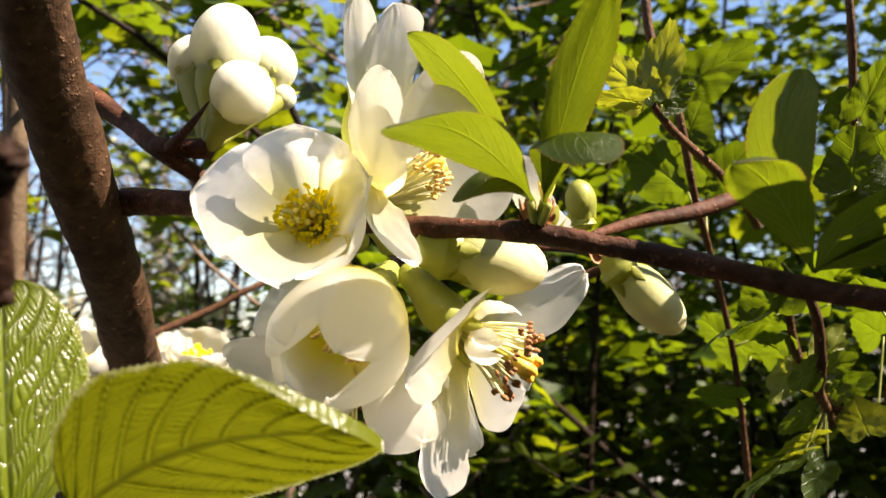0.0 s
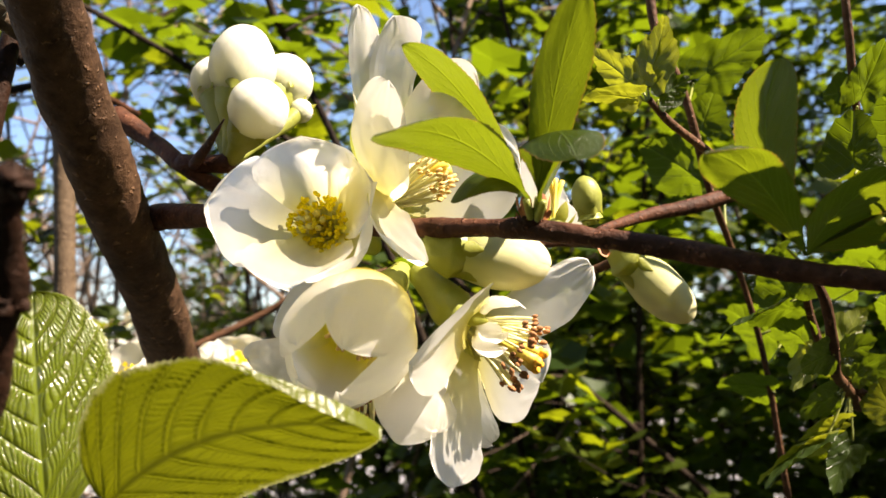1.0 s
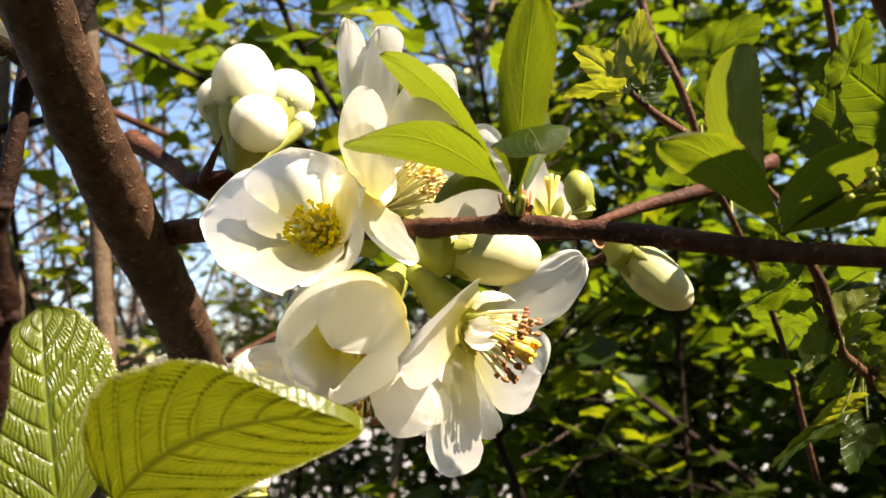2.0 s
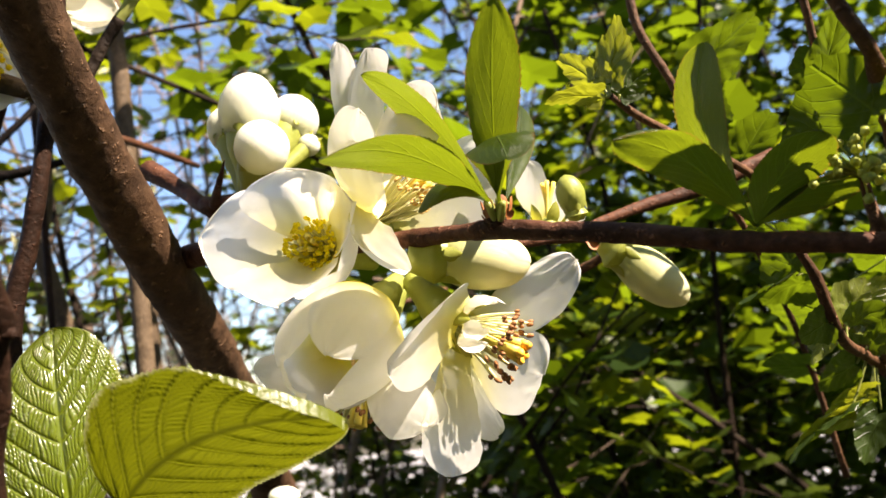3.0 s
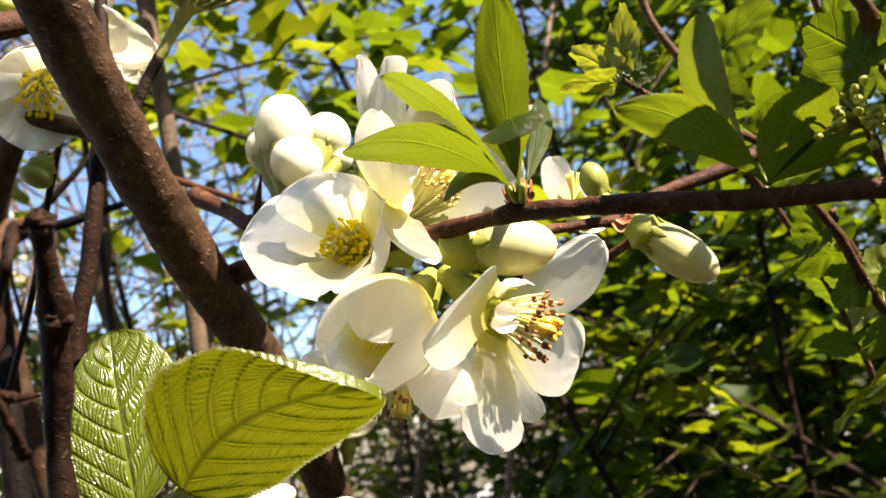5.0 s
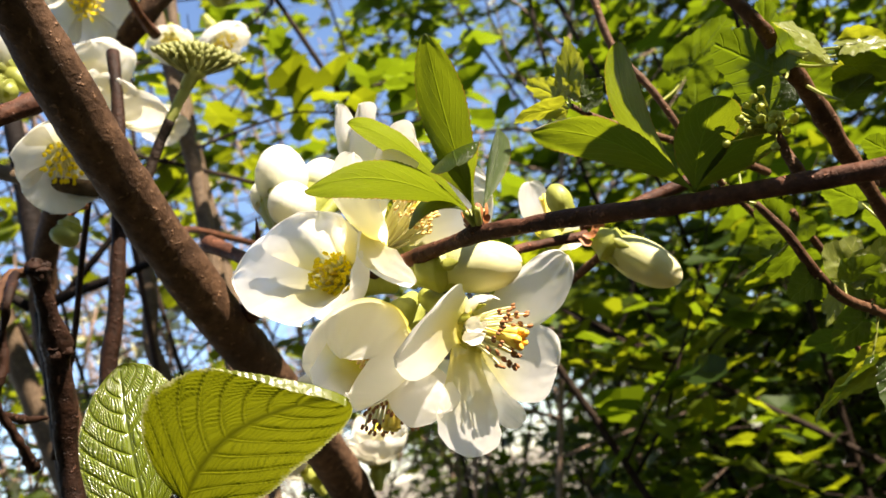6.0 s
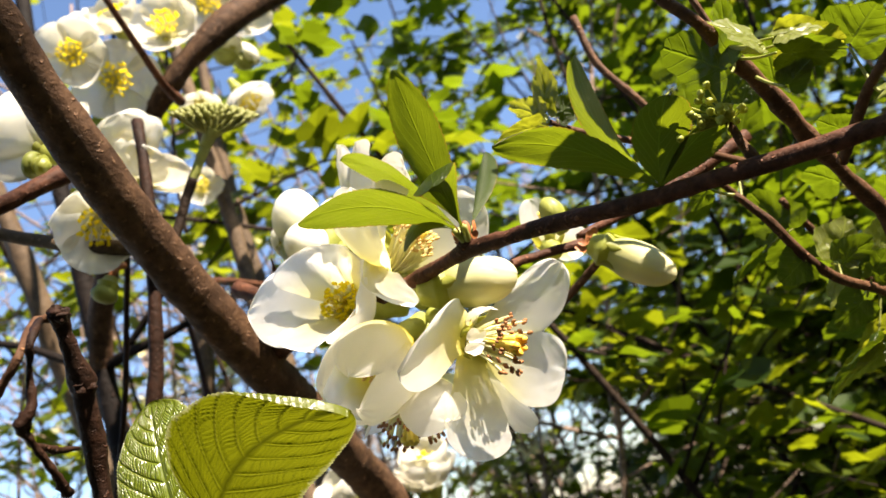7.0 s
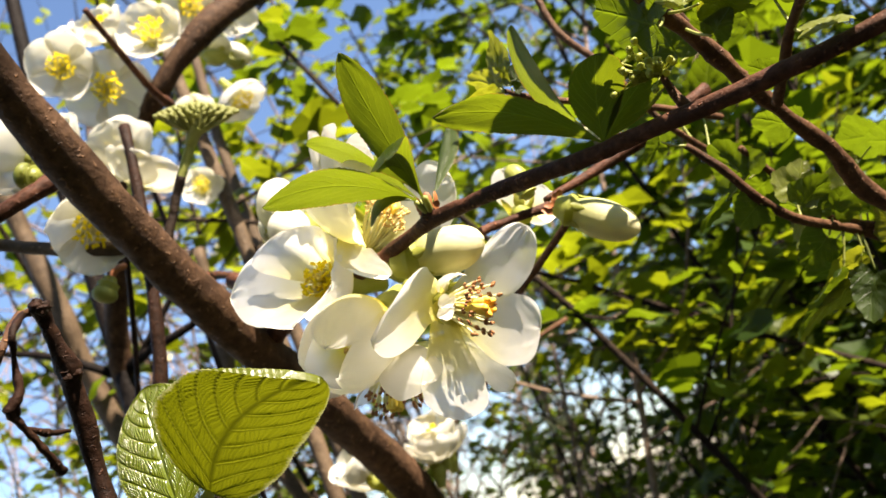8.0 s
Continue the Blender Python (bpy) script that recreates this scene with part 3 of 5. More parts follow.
for n, (x, y, stems, height, leafy) in enumerate(((-0.62, 0.80, 5, 2.0, 0.004), (-0.85, 1.25, 6, 2.4, 0.004), (-1.15, 1.8, 7, 2.8, 0.004), (-0.75, 2.6, 7, 3.2, 0.004), (-1.7, 2.3, 7, 2.9, 0.004), (-1.3, 1.1, 6, 2.2, 0.004), (-0.55, 1.15, 5, 2.3, 0.004), (-0.95, 0.85, 7, 2.1, 0.004), (-0.60, 1.7, 7, 2.7, 0.004))):
    shrub("bare_shrub", (x, y, 0), BARE_LABEL, stems, height, 0.26, leafy, 0.032, GREY_BARK, LEAVES_YOUNG, 60 + n, 0.006, 30, (-0.08, 0), thin=0.40, low=0.05, bloom=0.004)

for n, (x, y, height) in enumerate(((-0.66, 0.86, 1.9), (-0.84, 0.70, 2.0), (-0.76, 1.05, 2.2))):
    shrub("bare_shrub", (x, y, 0), BARE_LABEL, 6, height, 0.12, 0.06, 0.030, GREY_BARK, LEAVES_YOUNG, 90 + n, 0.0042, 34, (-0.06, 0), thin=0.62, low=0.2, bloom=0.03)

# fuller tops at eye height
for n, (x, y, height, leafy) in enumerate(((1.30, 1.45, 1.75, 1.0), (1.75, 1.40, 1.8, 1.0), (0.55, 2.6, 1.8, 0.5), (-0.02, 1.85, 1.62, 0.25), (0.30, 1.75, 1.66, 0.12), (-0.42, 2.5, 1.62, 0.30))):
    shrub("currant_shrub", (x, y, 0), GREEN_LABEL, 9, height, 0.30, leafy, 0.034, SHRUB_BARK, LEAVES_GREEN, 160 + n, 0.0052, 40, (0, 0), 0.029, 0.52, 0.28)

# unseen shrubs added behind the viewer, towards the sun and low, to cut skylight
for n, (x, y, height) in enumerate(((0.85, -0.95, 2.6), (1.45, -0.55, 2.8), (1.95, 0.1, 2.6), (1.5, -1.4, 2.8), (-0.7, -0.65, 2.2), (-0.1, -0.8, 2.2), (0.5, -0.7, 2.2), (-0.95, 0.1, 1.3))):
    shrub("currant_shrub", (x, y, 0), GREEN_LABEL, 8, height, 0.25, 1.0, 0.07, SHRUB_BARK, LEAVES_GREEN, 120 + n, 0.008, 34, (0, 0), 0.05, 0.08)


def far_tree(x, y, height, seed):
    rng = random.Random(seed)
    root = thing("far_tree", (x, y, 0), "distant bare grey-brown tree behind the road", "tree", "far trees")
    bm = bmesh.new()
    trunk = wander(rng, (x, y, 0), (rng.uniform(-0.1, 0.1), 0, 1), height * 0.75, 8, 0.06, 0.04)
    tube(bm, trunk, [height * 0.022, height * 0.008], 7, 2)
    part("trunk", bm, FAR_WOOD, root)
    bm = bmesh.new()
    for _ in range(36):
        i = rng.randrange(2, 8)
        b = rng.uniform(0, 2 * math.pi)
        limb = wander(rng, trunk[i], (math.cos(b), math.sin(b), rng.uniform(0.2, 1.0)), height * rng.uniform(0.18, 0.4), 5, 0.18, 0.05)
        tube(bm, limb, [height * 0.007, height * 0.001], 4, 1)
        for q in limb[2:]:
            for _ in range(3):
                c = rng.uniform(0, 2 * math.pi)
                tube(bm, wander(rng, q, (math.cos(c), math.sin(c), rng.uniform(0, 1)), height * rng.uniform(0.06, 0.14), 3, 0.2, 0.05), [height * 0.002, height * 0.0006], 3, 1)
    part("crown", bm, FAR_WOOD, root)


for n in range(16):
    far_tree(-26 + n * 3.6 + random.Random(n).uniform(-1, 1), 24 + random.Random(n + 50).uniform(-3, 8), random.Random(n + 90).uniform(5, 9), 300 + n)

# ---- the quince ----
quince = thing("flowering_quince", (-0.15, 0.66, 0.0), "white-flowering quince shrub with brown stems and young leaves", "shrub")

bm = bmesh.new()
tube(bm, [(-0.15, 0.66, -0.02), (-0.145, 0.63, 0.5), (-0.13, 0.57, 1.0), (-0.1006, 0.470, 1.2547), (-0.0748, 0.385, 1.3234), (-0.0568, 0.320, 1.3525), (-0.0481, 0.284, 1.3709), (-0.0453, 0.262, 1.3847), (-0.0398, 0.230, 1.4060), (-0.0313, 0.194, 1.4307), (-0.0098, 0.125, 1.4812), (0.0134, 0.03, 1.5524), (0.018, -0.06, 1.66), (0.018, -0.10, 1.9)],
     [0.013, 0.012, 0.011, 0.0105, 0.0096, 0.0086, 0.0082, 0.0081, 0.0078, 0.0074, 0.0068, 0.0062, 0.006, 0.004], 36, 22, 0.13, 3.0)
part("stem", bm, STEM_BARK, quince, "thick brown main stem with scarred bark")

bm = bmesh.new()
tube(bm, [(-0.0475, 0.2795, 1.3770), (-0.0405, 0.2765, 1.3800), (-0.0154, 0.2591, 1.3775), (0.0170, 0.2428, 1.3720), (0.0408, 0.2315, 1.3685), (0.054, 0.2245, 1.367), (0.066, 0.2178, 1.3653), (0.0826, 0.2128, 1.3618), (0.1023, 0.2088, 1.3573), (0.1132, 0.2060, 1.3544), (0.1262, 0.2037, 1.352), (0.17, 0.197, 1.345), (0.24, 0.19, 1.342)],
     [0.0048, 0.0040, 0.0033, 0.0026, 0.0023, 0.0020, 0.0021, 0.0021, 0.0021, 0.0021, 0.0021, 0.0020, 0.0016], 20, 20, 0.20, 7.0)
part("branch", bm, TWIG_BARK, quince, "long reddish-brown side branch with patchy bark")


def limb(name, points, radii, material=None, parent=None, label="", segs=9, rough=0.14):
    bm = bmesh.new()
    tube(bm, points, radii, segs, 6, rough, points[0][0] * 50)
    return part(name, bm, material or TWIG_BARK, parent or quince, label)


limb("twig", [(-0.0532, 0.2790, 1.4117), (-0.0399, 0.2750, 1.4026), (-0.0282, 0.2676, 1.3939), (-0.0178, 0.2663, 1.3869), (-0.0059, 0.2669, 1.3811)], [0.0036, 0.0026, 0.0025, 0.0022, 0.0014])
limb("twig", [(-0.0282, 0.2676, 1.3939), (-0.0186, 0.2637, 1.3927), (-0.0122, 0.2627, 1.3925)], [0.0028, 0.0026, 0.003])
limb("thorn", [(-0.0229, 0.2633, 1.3926), (-0.0115, 0.2444, 1.3932), (-0.0026, 0.2304, 1.3952)], [0.0016, 0.0010, 0.0002])
limb("twig", [(0.0561, 0.2412, 1.3633), (0.0653, 0.2490, 1.3660), (0.0743, 0.2566, 1.3671), (0.0848, 0.2663, 1.3677)], [0.0015, 0.0015, 0.0014, 0.0018])
limb("twig", [(0.0843, 0.2672, 1.3706), (0.0992, 0.2843, 1.3767), (0.1191, 0.2944, 1.3815), (0.1422, 0.3068, 1.3905)], [0.0012, 0.0018, 0.0024, 0.0024])

# ---- blossom ----
def stamen_mesh(name, anther, big=1.0):
    """One stamen, 1 long along z: a thin bent filament and a two-lobed anther."""
    bm = bmesh.new()
    tube(bm, [(0, 0, 0), (0.03, 0, 0.35), (0.02, 0.01, 0.7), (0, 0, 0.98)], [0.034, 0.026, 0.018], 5, 2)
    split = len(bm.faces)
    for sx in (-0.035, 0.035):
        egg(bm, (sx, 0, 1.0), (0.15 * (1 if sx > 0 else -1), 0.3, 1), 0.17 * big, 0.055 * big, 1.0, 6, 4, 0.2, sx * 90)
    data = bpy.data.meshes.new(name)
    bm.to_mesh(data)
    bm.free()
    for i, p in enumerate(data.polygons):
        p.use_smooth, p.material_index = True, 0 if i < split else 1
    data.materials.append(FILAMENT)
    data.materials.append(anther)
    return data


ANTHER_TAN = plain_material("anther_tan", (0.50, 0.28, 0.06), (0.80, 0.58, 0.22), 900.0, 0.8)
STAMEN_YELLOW = stamen_mesh("stamen_yellow", ANTHER_YELLOW, 0.88)
STAMEN_BROWN = stamen_mesh("stamen_brown", ANTHER_BROWN, 0.72)
STAMEN_DARK = stamen_mesh("stamen_dark", ANTHER_BROWN, 0.5)
STAMEN_FAR = stamen_mesh("stamen_behind", ANTHER_YELLOW, 1.1)
STAMEN_TAN = stamen_mesh("stamen_tan", ANTHER_TAN, 0.62)


def stamens(parent, hub, axis, count, length, spread, mesh, seed):
    rng = random.Random(seed)
    axis = Vector(axis).normalized()
    side = axis.orthogonal().normalized()
    for k in range(count):
        a, r = 2.399963 * k, math.sqrt((k + 0.5) / count)
        out = Matrix.Rotation(a, 3, axis) @ side
        way = (axis + out * (spread * r + rng.uniform(-0.06, 0.06))).normalized()
        ob = new("stamen", mesh)
        ob.parent = parent
        size = length * rng.uniform(0.75, 1.05)
        ob.matrix_basis = Matrix.Translation(Vector(hub) + out * (0.0022 * r)) @ way.to_track_quat("Z", "Y").to_matrix().to_4x4() @ Matrix.Rotation(rng.uniform(0, 6.28), 4, "Z") @ Matrix.Diagonal((size, size, size, 1))


def calyx(hub, axis, foot, radius, parent, name="flower", label="", swell=(0.55, 0.75, 1.0, 0.8)):
    """The green cup under a blossom, from its stalk to its rim, which carries the rest."""
    hub, foot = Vector(hub), Vector(foot)
    axis = Vector(axis).normalized()
    bm = bmesh.new()
    tube(bm, [foot, foot.lerp(hub, 0.35), foot.lerp(hub, 0.7) - axis * 0.001, hub - axis * 0.0006], [radius * k for k in swell], 16, 6, 0.05, radius)
    return part(name, bm, CALYX, parent, label)


def flower(hub, axis, foot, petals, label, radius=0.0040, count=36, long=0.012, spread=0.55, mesh=None, seed=1, thick=1.0, sepals=True, pistil=True, lift=0.8, nu=24, nv=18, skin=None):
    """A blossom: calyx, five petals with their own tips, sepals, stamens and pistil."""
    hub, axis = Vector(hub), Vector(axis).normalized()
    body = calyx(hub, axis, foot, radius, quince, "flower", label)
    for k, row in enumerate(petals):
        tip, width, bulge, cup, ruffle = row
        tip = Vector(tip)
        r = tip - hub
        r -= axis * r.dot(axis)
        r.normalize()
        bm = bmesh.new()
        blade(bm, hub + r * radius * 0.5, tip, axis * lift - r * 0.6, width, petal_shape, nu, nv, bulge, cup, ruffle, seed * 3.1 + k * 1.7)
        part("petal", bm, skin or PETAL, body)
    if sepals:
        side = axis.orthogonal().normalized()
        for k in range(5):
            out = Matrix.Rotation(2 * math.pi * (k + 0.5) / 5, 3, axis) @ side
            bm = bmesh.new()
            b = hub - axis * 0.002 + out * radius * 0.7
            blade(bm, b, b + out * 0.0035 + axis * 0.0060, axis - out, 0.0042, ovate_shape, 6, 4, 0.1, 0.3)
            part("sepal", bm, SEPAL, body)
    if count:
        stamens(body, hub, axis, count, long, spread, mesh or STAMEN_YELLOW, seed)
    if pistil:
        side = axis.orthogonal().normalized()
        for k in range(5):
            out = Matrix.Rotation(2 * math.pi * k / 5, 3, axis) @ side
            bm = bmesh.new()
            tube(bm, [hub, hub + axis * long * 0.6 + out * 0.0007, hub + axis * long * 1.05 + out * 0.0018], [0.0006 * thick, 0.0005 * thick, 0.0007 * thick], 6, 3)
            part("style", bm, PISTIL, body)
    return body


def spread_flower(hub, axis, foot, petals, label, radius=0.0042, count=40, long=0.012, spread=0.5, mesh=None, seed=1, thick=1.0, skin=None):
    """A blossom whose petals are spanned to their own tips and widest places: rows of tip, left, right, belly, ruffle, wide and, if it is not the hub, base."""
    hub, axis = Vector(hub), Vector(axis).normalized()
    body = flower(hub, axis, foot, (), label, radius, count, long, spread, mesh, seed, thick)
    for k, (tip, left, right, belly, ruffle, wide, *more) in enumerate(petals):
        base = Vector(more[0]) if more else hub
        centre = (Vector(tip) + Vector(left) + Vector(right)) / 3
        if not more:
            out = centre - hub
            out -= axis * out.dot(axis)
            base = hub + out.normalized() * radius * 0.5
        bm = bmesh.new()
        stretched(bm, base, tip, left, right, (centre - base - axis * (centre - base).dot(axis)).normalized() - axis * 0.8, belly, wide, None, 34, 26, ruffle, seed * 3.1 + k * 1.7, crimp=0.022)
        part("petal", bm, skin or PETAL, body)
    return body


# blossom facing the viewer, a wide cup
cup_hub = Vector((0.0212, 0.2345, 1.3690))
cup_rim, cup_right, cup_up = Vector((0.0196, 0.2095, 1.3698)), Vector((0.0151, 0.0080, 0.0010)), Vector((0.0008, 0.0058, 0.0165))


def rim_place(angle, reach=1.0):
    a = radians(angle)
    return cup_rim + (cup_right * math.cos(a) + cup_up * math.sin(a)) * reach


cup_rows = []
for angle, half, reach, near, far, belly, ruffle, deep in (
    (92, 46, 0.98, 0.92, 0.74, 0.0050, 0.07, (0.0030, -0.0012)),
    (174, 50, 1.02, 0.92, 0.92, 0.0062, 0.06, (0.0045, 0.0045)),
    (274, 52, 0.97, 0.74, 0.90, 0.0054, 0.07, (-0.0020, 0.0010)),
    (322, 42, 0.99, 0.90, 0.90, 0.0058, 0.06, (0.0050, 0.0048)),
    (22, 46, 0.98, 0.84, 0.90, 0.0050, 0.09, (0.0005, 0.0036)),
):
    cup_rows.append((rim_place(angle, reach), rim_place(angle - half, near) + Vector((0, deep[0], 0)), rim_place(angle + half, far) + Vector((0, deep[1], 0)), belly, ruffle, 0.74))
spread_flower(cup_hub, cup_rim - cup_hub, (0.0289, 0.2482, 1.3666), cup_rows, "open white cup-shaped blossom with yellow stamens", 0.0042, 62, 0.0120, 0.46, STAMEN_YELLOW, 1)

# blossom seen from the side, with tall upper petals
side_blossom = spread_flower((0.0330, 0.2372, 1.3757), (0.80, -0.10, 0.42), (0.0355, 0.2491, 1.3655), [
    ((0.0271, 0.2391, 1.4245), (0.0249, 0.2368, 1.4135), (0.0330, 0.2330, 1.4115), 0.0020, 0.05, 0.72),
    ((0.0370, 0.2321, 1.4180), (0.0315, 0.2320, 1.4080), (0.0440, 0.2240, 1.4075), 0.0025, 0.07, 0.74),
    ((0.0572, 0.2150, 1.3932), (0.0480, 0.2210, 1.4025), (0.0500, 0.2150, 1.3830), 0.0040, 0.06, 0.62),
    ((0.0376, 0.2178, 1.3980), (0.0300, 0.2158, 1.3868), (0.0410, 0.2220, 1.3770), 0.0022, 0.08, 0.50),
    ((0.0431, 0.2239, 1.3590), (0.0342, 0.2150, 1.3683), (0.0398, 0.2270, 1.3700), 0.0024, 0.10, 0.52, (0.0330, 0.2280, 1.3795)),
    ((0.0650, 0.2480, 1.3845), (0.0560, 0.2460, 1.3950), (0.0560, 0.2440, 1.3700), 0.0040, 0.05, 0.68),
], "white blossom in side view with tall petals", 0.0045, 52, 0.0165, 0.42, STAMEN_TAN, 2, thick=1.5)

for base, tip, w in (((0.0278, 0.2420, 1.3848), (0.0288, 0.2359, 1.4007), 0.0085), ((0.0365, 0.2355, 1.3815), (0.0368, 0.2307, 1.3889), 0.0040), ((0.0306, 0.2411, 1.3813), (0.0299, 0.2377, 1.3868), 0.0050)):
    bm = bmesh.new()
    blade(bm, base, tip, (0.4, -0.7, 0.2), w, ovate_shape, 14, 8, 0.06, 0.35, 0.04, w * 900)
    part("sepal", bm, SEPAL, side_blossom, "yellow-green pointed sepal")

# half-closed blossom that hangs below
def globe_petal(centre, axis, length, radius, toward, end, spread, seed):
    """A petal of a half-closed blossom: a rounded piece of a globe that reaches from its stalk end to its mouth."""
    axis = Vector(axis).normalized()
    side = Vector(toward) - axis * Vector(toward).dot(axis)
    side.normalize()
    up = axis.cross(side)
    bm = bmesh.new()
    uvs = bm.loops.layers.uv.new("UVMap")
    nu, nv = 34, 26
    grid, coords = [], {}
    for i in range(nu + 1):
        k = i / nu
        u = 0.5 * math.sin(0.5 * math.pi * k) + 0.5 * k
        half = spread * (1.0 if u < 0.72 else math.sqrt(max(0.0, 1 - ((u - 0.72) / 0.28) ** 2.4)))
        row = []
        for j in range(nv + 1):
            v = 2 * j / nv - 1
            ang = math.pi * (0.06 + (end - 0.06) * u)
            a = half * v
            w = side * math.cos(a) + up * math.sin(a)
            r = radius * math.sin(ang) ** 0.9
            q = Vector(centre) - axis * (math.cos(ang) * length / 2) + w * r
            q += w * (radius * (0.10 * noise.noise(Vector((u * 2.2 + seed, v * 1.2, seed))) + 0.05 * noise.noise(Vector((u * 6, v * 5, seed))) * max(abs(v), u) ** 4))
            vert = bm.verts.new(q)
            coords[vert] = (u, v * 0.5 + 0.5)
            row.append(vert)
        grid.append(row)
    for a, b in zip(grid, grid[1:]):
        for j in range(nv):
            f = bm.faces.new((a[j], a[j + 1], b[j + 1], b[j]))
            for loop in f.loops:
                loop[uvs].uv = coords[loop.vert]
    return bm


cup_axis = Vector((-0.0055, -0.0270, -0.0155))
cup_centre = Vector((0.0292, 0.2150, 1.3442))
half_closed = flower((0.0330, 0.2310, 1.3530), cup_axis, (0.0365, 0.2417, 1.3600), (), "half-closed white blossom hanging in a cup", 0.0042, 44, 0.0165, 0.34, STAMEN_TAN, 3)
for k, (toward, end, spread, grow) in enumerate((((-1.0, 0.0, -0.1), 0.88, 0.90, 0.96), ((-0.55, 0.0, -0.9), 0.93, 0.95, 0.97), ((0.75, 0.0, -0.70), 0.91, 0.95, 1.00), ((-0.55, 0.0, 0.85), 0.82, 0.85, 1.02), ((0.62, 0.0, 0.80), 0.82, 0.74, 1.06))):
    part("petal", globe_petal(cup_centre, cup_axis, 0.033, 0.0128 * grow, toward, end, spread, k * 2.3 + 1), CUP_PETAL, half_closed)
bm = bmesh.new()
stretched(bm, (0.0300, 0.2330, 1.3510), (0.0098, 0.2330, 1.3520), (0.0112, 0.2310, 1.3442), (0.0175, 0.2327, 1.3575), (0, 1, 0), 0.002, 0.64, None, 24, 18, 0.05, 9.0)
part("petal", bm, PETAL, half_closed)

# open blossom with brown anthers
open_axis = Vector((0.86, -0.17, -0.44)).normalized()
open_hub = Vector((0.0532, 0.2312, 1.3458))
open_blossom = spread_flower(open_hub, open_axis, (0.0400, 0.2418, 1.3596), [
    ((0.0810, 0.2480, 1.3600), (0.0672, 0.2385, 1.3575), (0.0722, 0.2493, 1.3450), 0.0020, 0.05, 0.66),
    ((0.0678, 0.2590, 1.3325), (0.0668, 0.2500, 1.3450), (0.0590, 0.2466, 1.3240), 0.0025, 0.05, 0.62),
    ((0.0484, 0.2247, 1.3130), (0.0452, 0.2150, 1.3230), (0.0545, 0.2355, 1.3205), 0.0025, 0.05, 0.62),
    ((0.0432, 0.2030, 1.3390), (0.0580, 0.2160, 1.3540), (0.0485, 0.2120, 1.3350), 0.0045, 0.05, 0.56),
    ((0.0560, 0.2498, 1.3184), (0.0502, 0.2477, 1.3210), (0.0570, 0.2495, 1.3240), 0.0008, 0.05, 0.75),
], "wide open white blossom with browning anthers", 0.0050, 34, 0.0150, 0.52, STAMEN_BROWN, 4, thick=1.9)

for k, (tip, w) in enumerate((((0.0615, 0.2240, 1.3525), 0.005), ((0.0590, 0.2210, 1.3440), 0.006), ((0.0580, 0.2195, 1.3395), 0.005), ((0.0625, 0.2270, 1.3535), 0.003))):
    bm = bmesh.new()
    blade(bm, open_hub + open_axis * 0.001, tip, (0.9, -0.2, 0.1), w, petal_shape, 14, 8, 0.2, 0.5, 0.25, k * 3.3, 0.2)
    part("petaloid", bm, PETAL, open_blossom, "withered cream petaloid")

for k in range(5):
    out = Matrix.Rotation(2 * math.pi * k / 5, 3, open_axis) @ open_axis.orthogonal().normalized()
    q = open_hub + open_axis * 0.0157 + out * 0.0019
    bm = bmesh.new()
    egg(bm, q, open_axis + out * 0.4, 0.0032, 0.0011, 1.0, 8, 6, 0.3, k)
    part("stigma", bm, STIGMA, open_blossom, "orange stigma")

# blossom that looks down, behind
spread_flower((0.0275, 0.2430, 1.3450), (-0.15, -0.40, -0.90), (0.0358, 0.2467, 1.3587), [
    ((0.0057, 0.2213, 1.3407), (0.0129, 0.2230, 1.3450), (0.0175, 0.2201, 1.3338), 0.0015, 0.06, 0.58),
    ((0.0461, 0.2175, 1.3250), (0.0355, 0.2130, 1.3275), (0.0485, 0.2242, 1.3320), 0.0030, 0.05, 0.70),
    ((0.0500, 0.2540, 1.3330), (0.0500, 0.2440, 1.3360), (0.0400, 0.2580, 1.3330), 0.0030, 0.05, 0.64),
    ((0.0240, 0.2660, 1.3360), (0.0340, 0.2610, 1.3350), (0.0160, 0.2580, 1.3370), 0.0030, 0.05, 0.64),
    ((0.0060, 0.2450, 1.3340), (0.0120, 0.2540, 1.3380), (0.0120, 0.2350, 1.3330), 0.0030, 0.05, 0.64),
], "white blossom turned to the ground, with dark stamens", 0.0042, 34, 0.0205, 0.42, STAMEN_DARK, 5, thick=1.6)


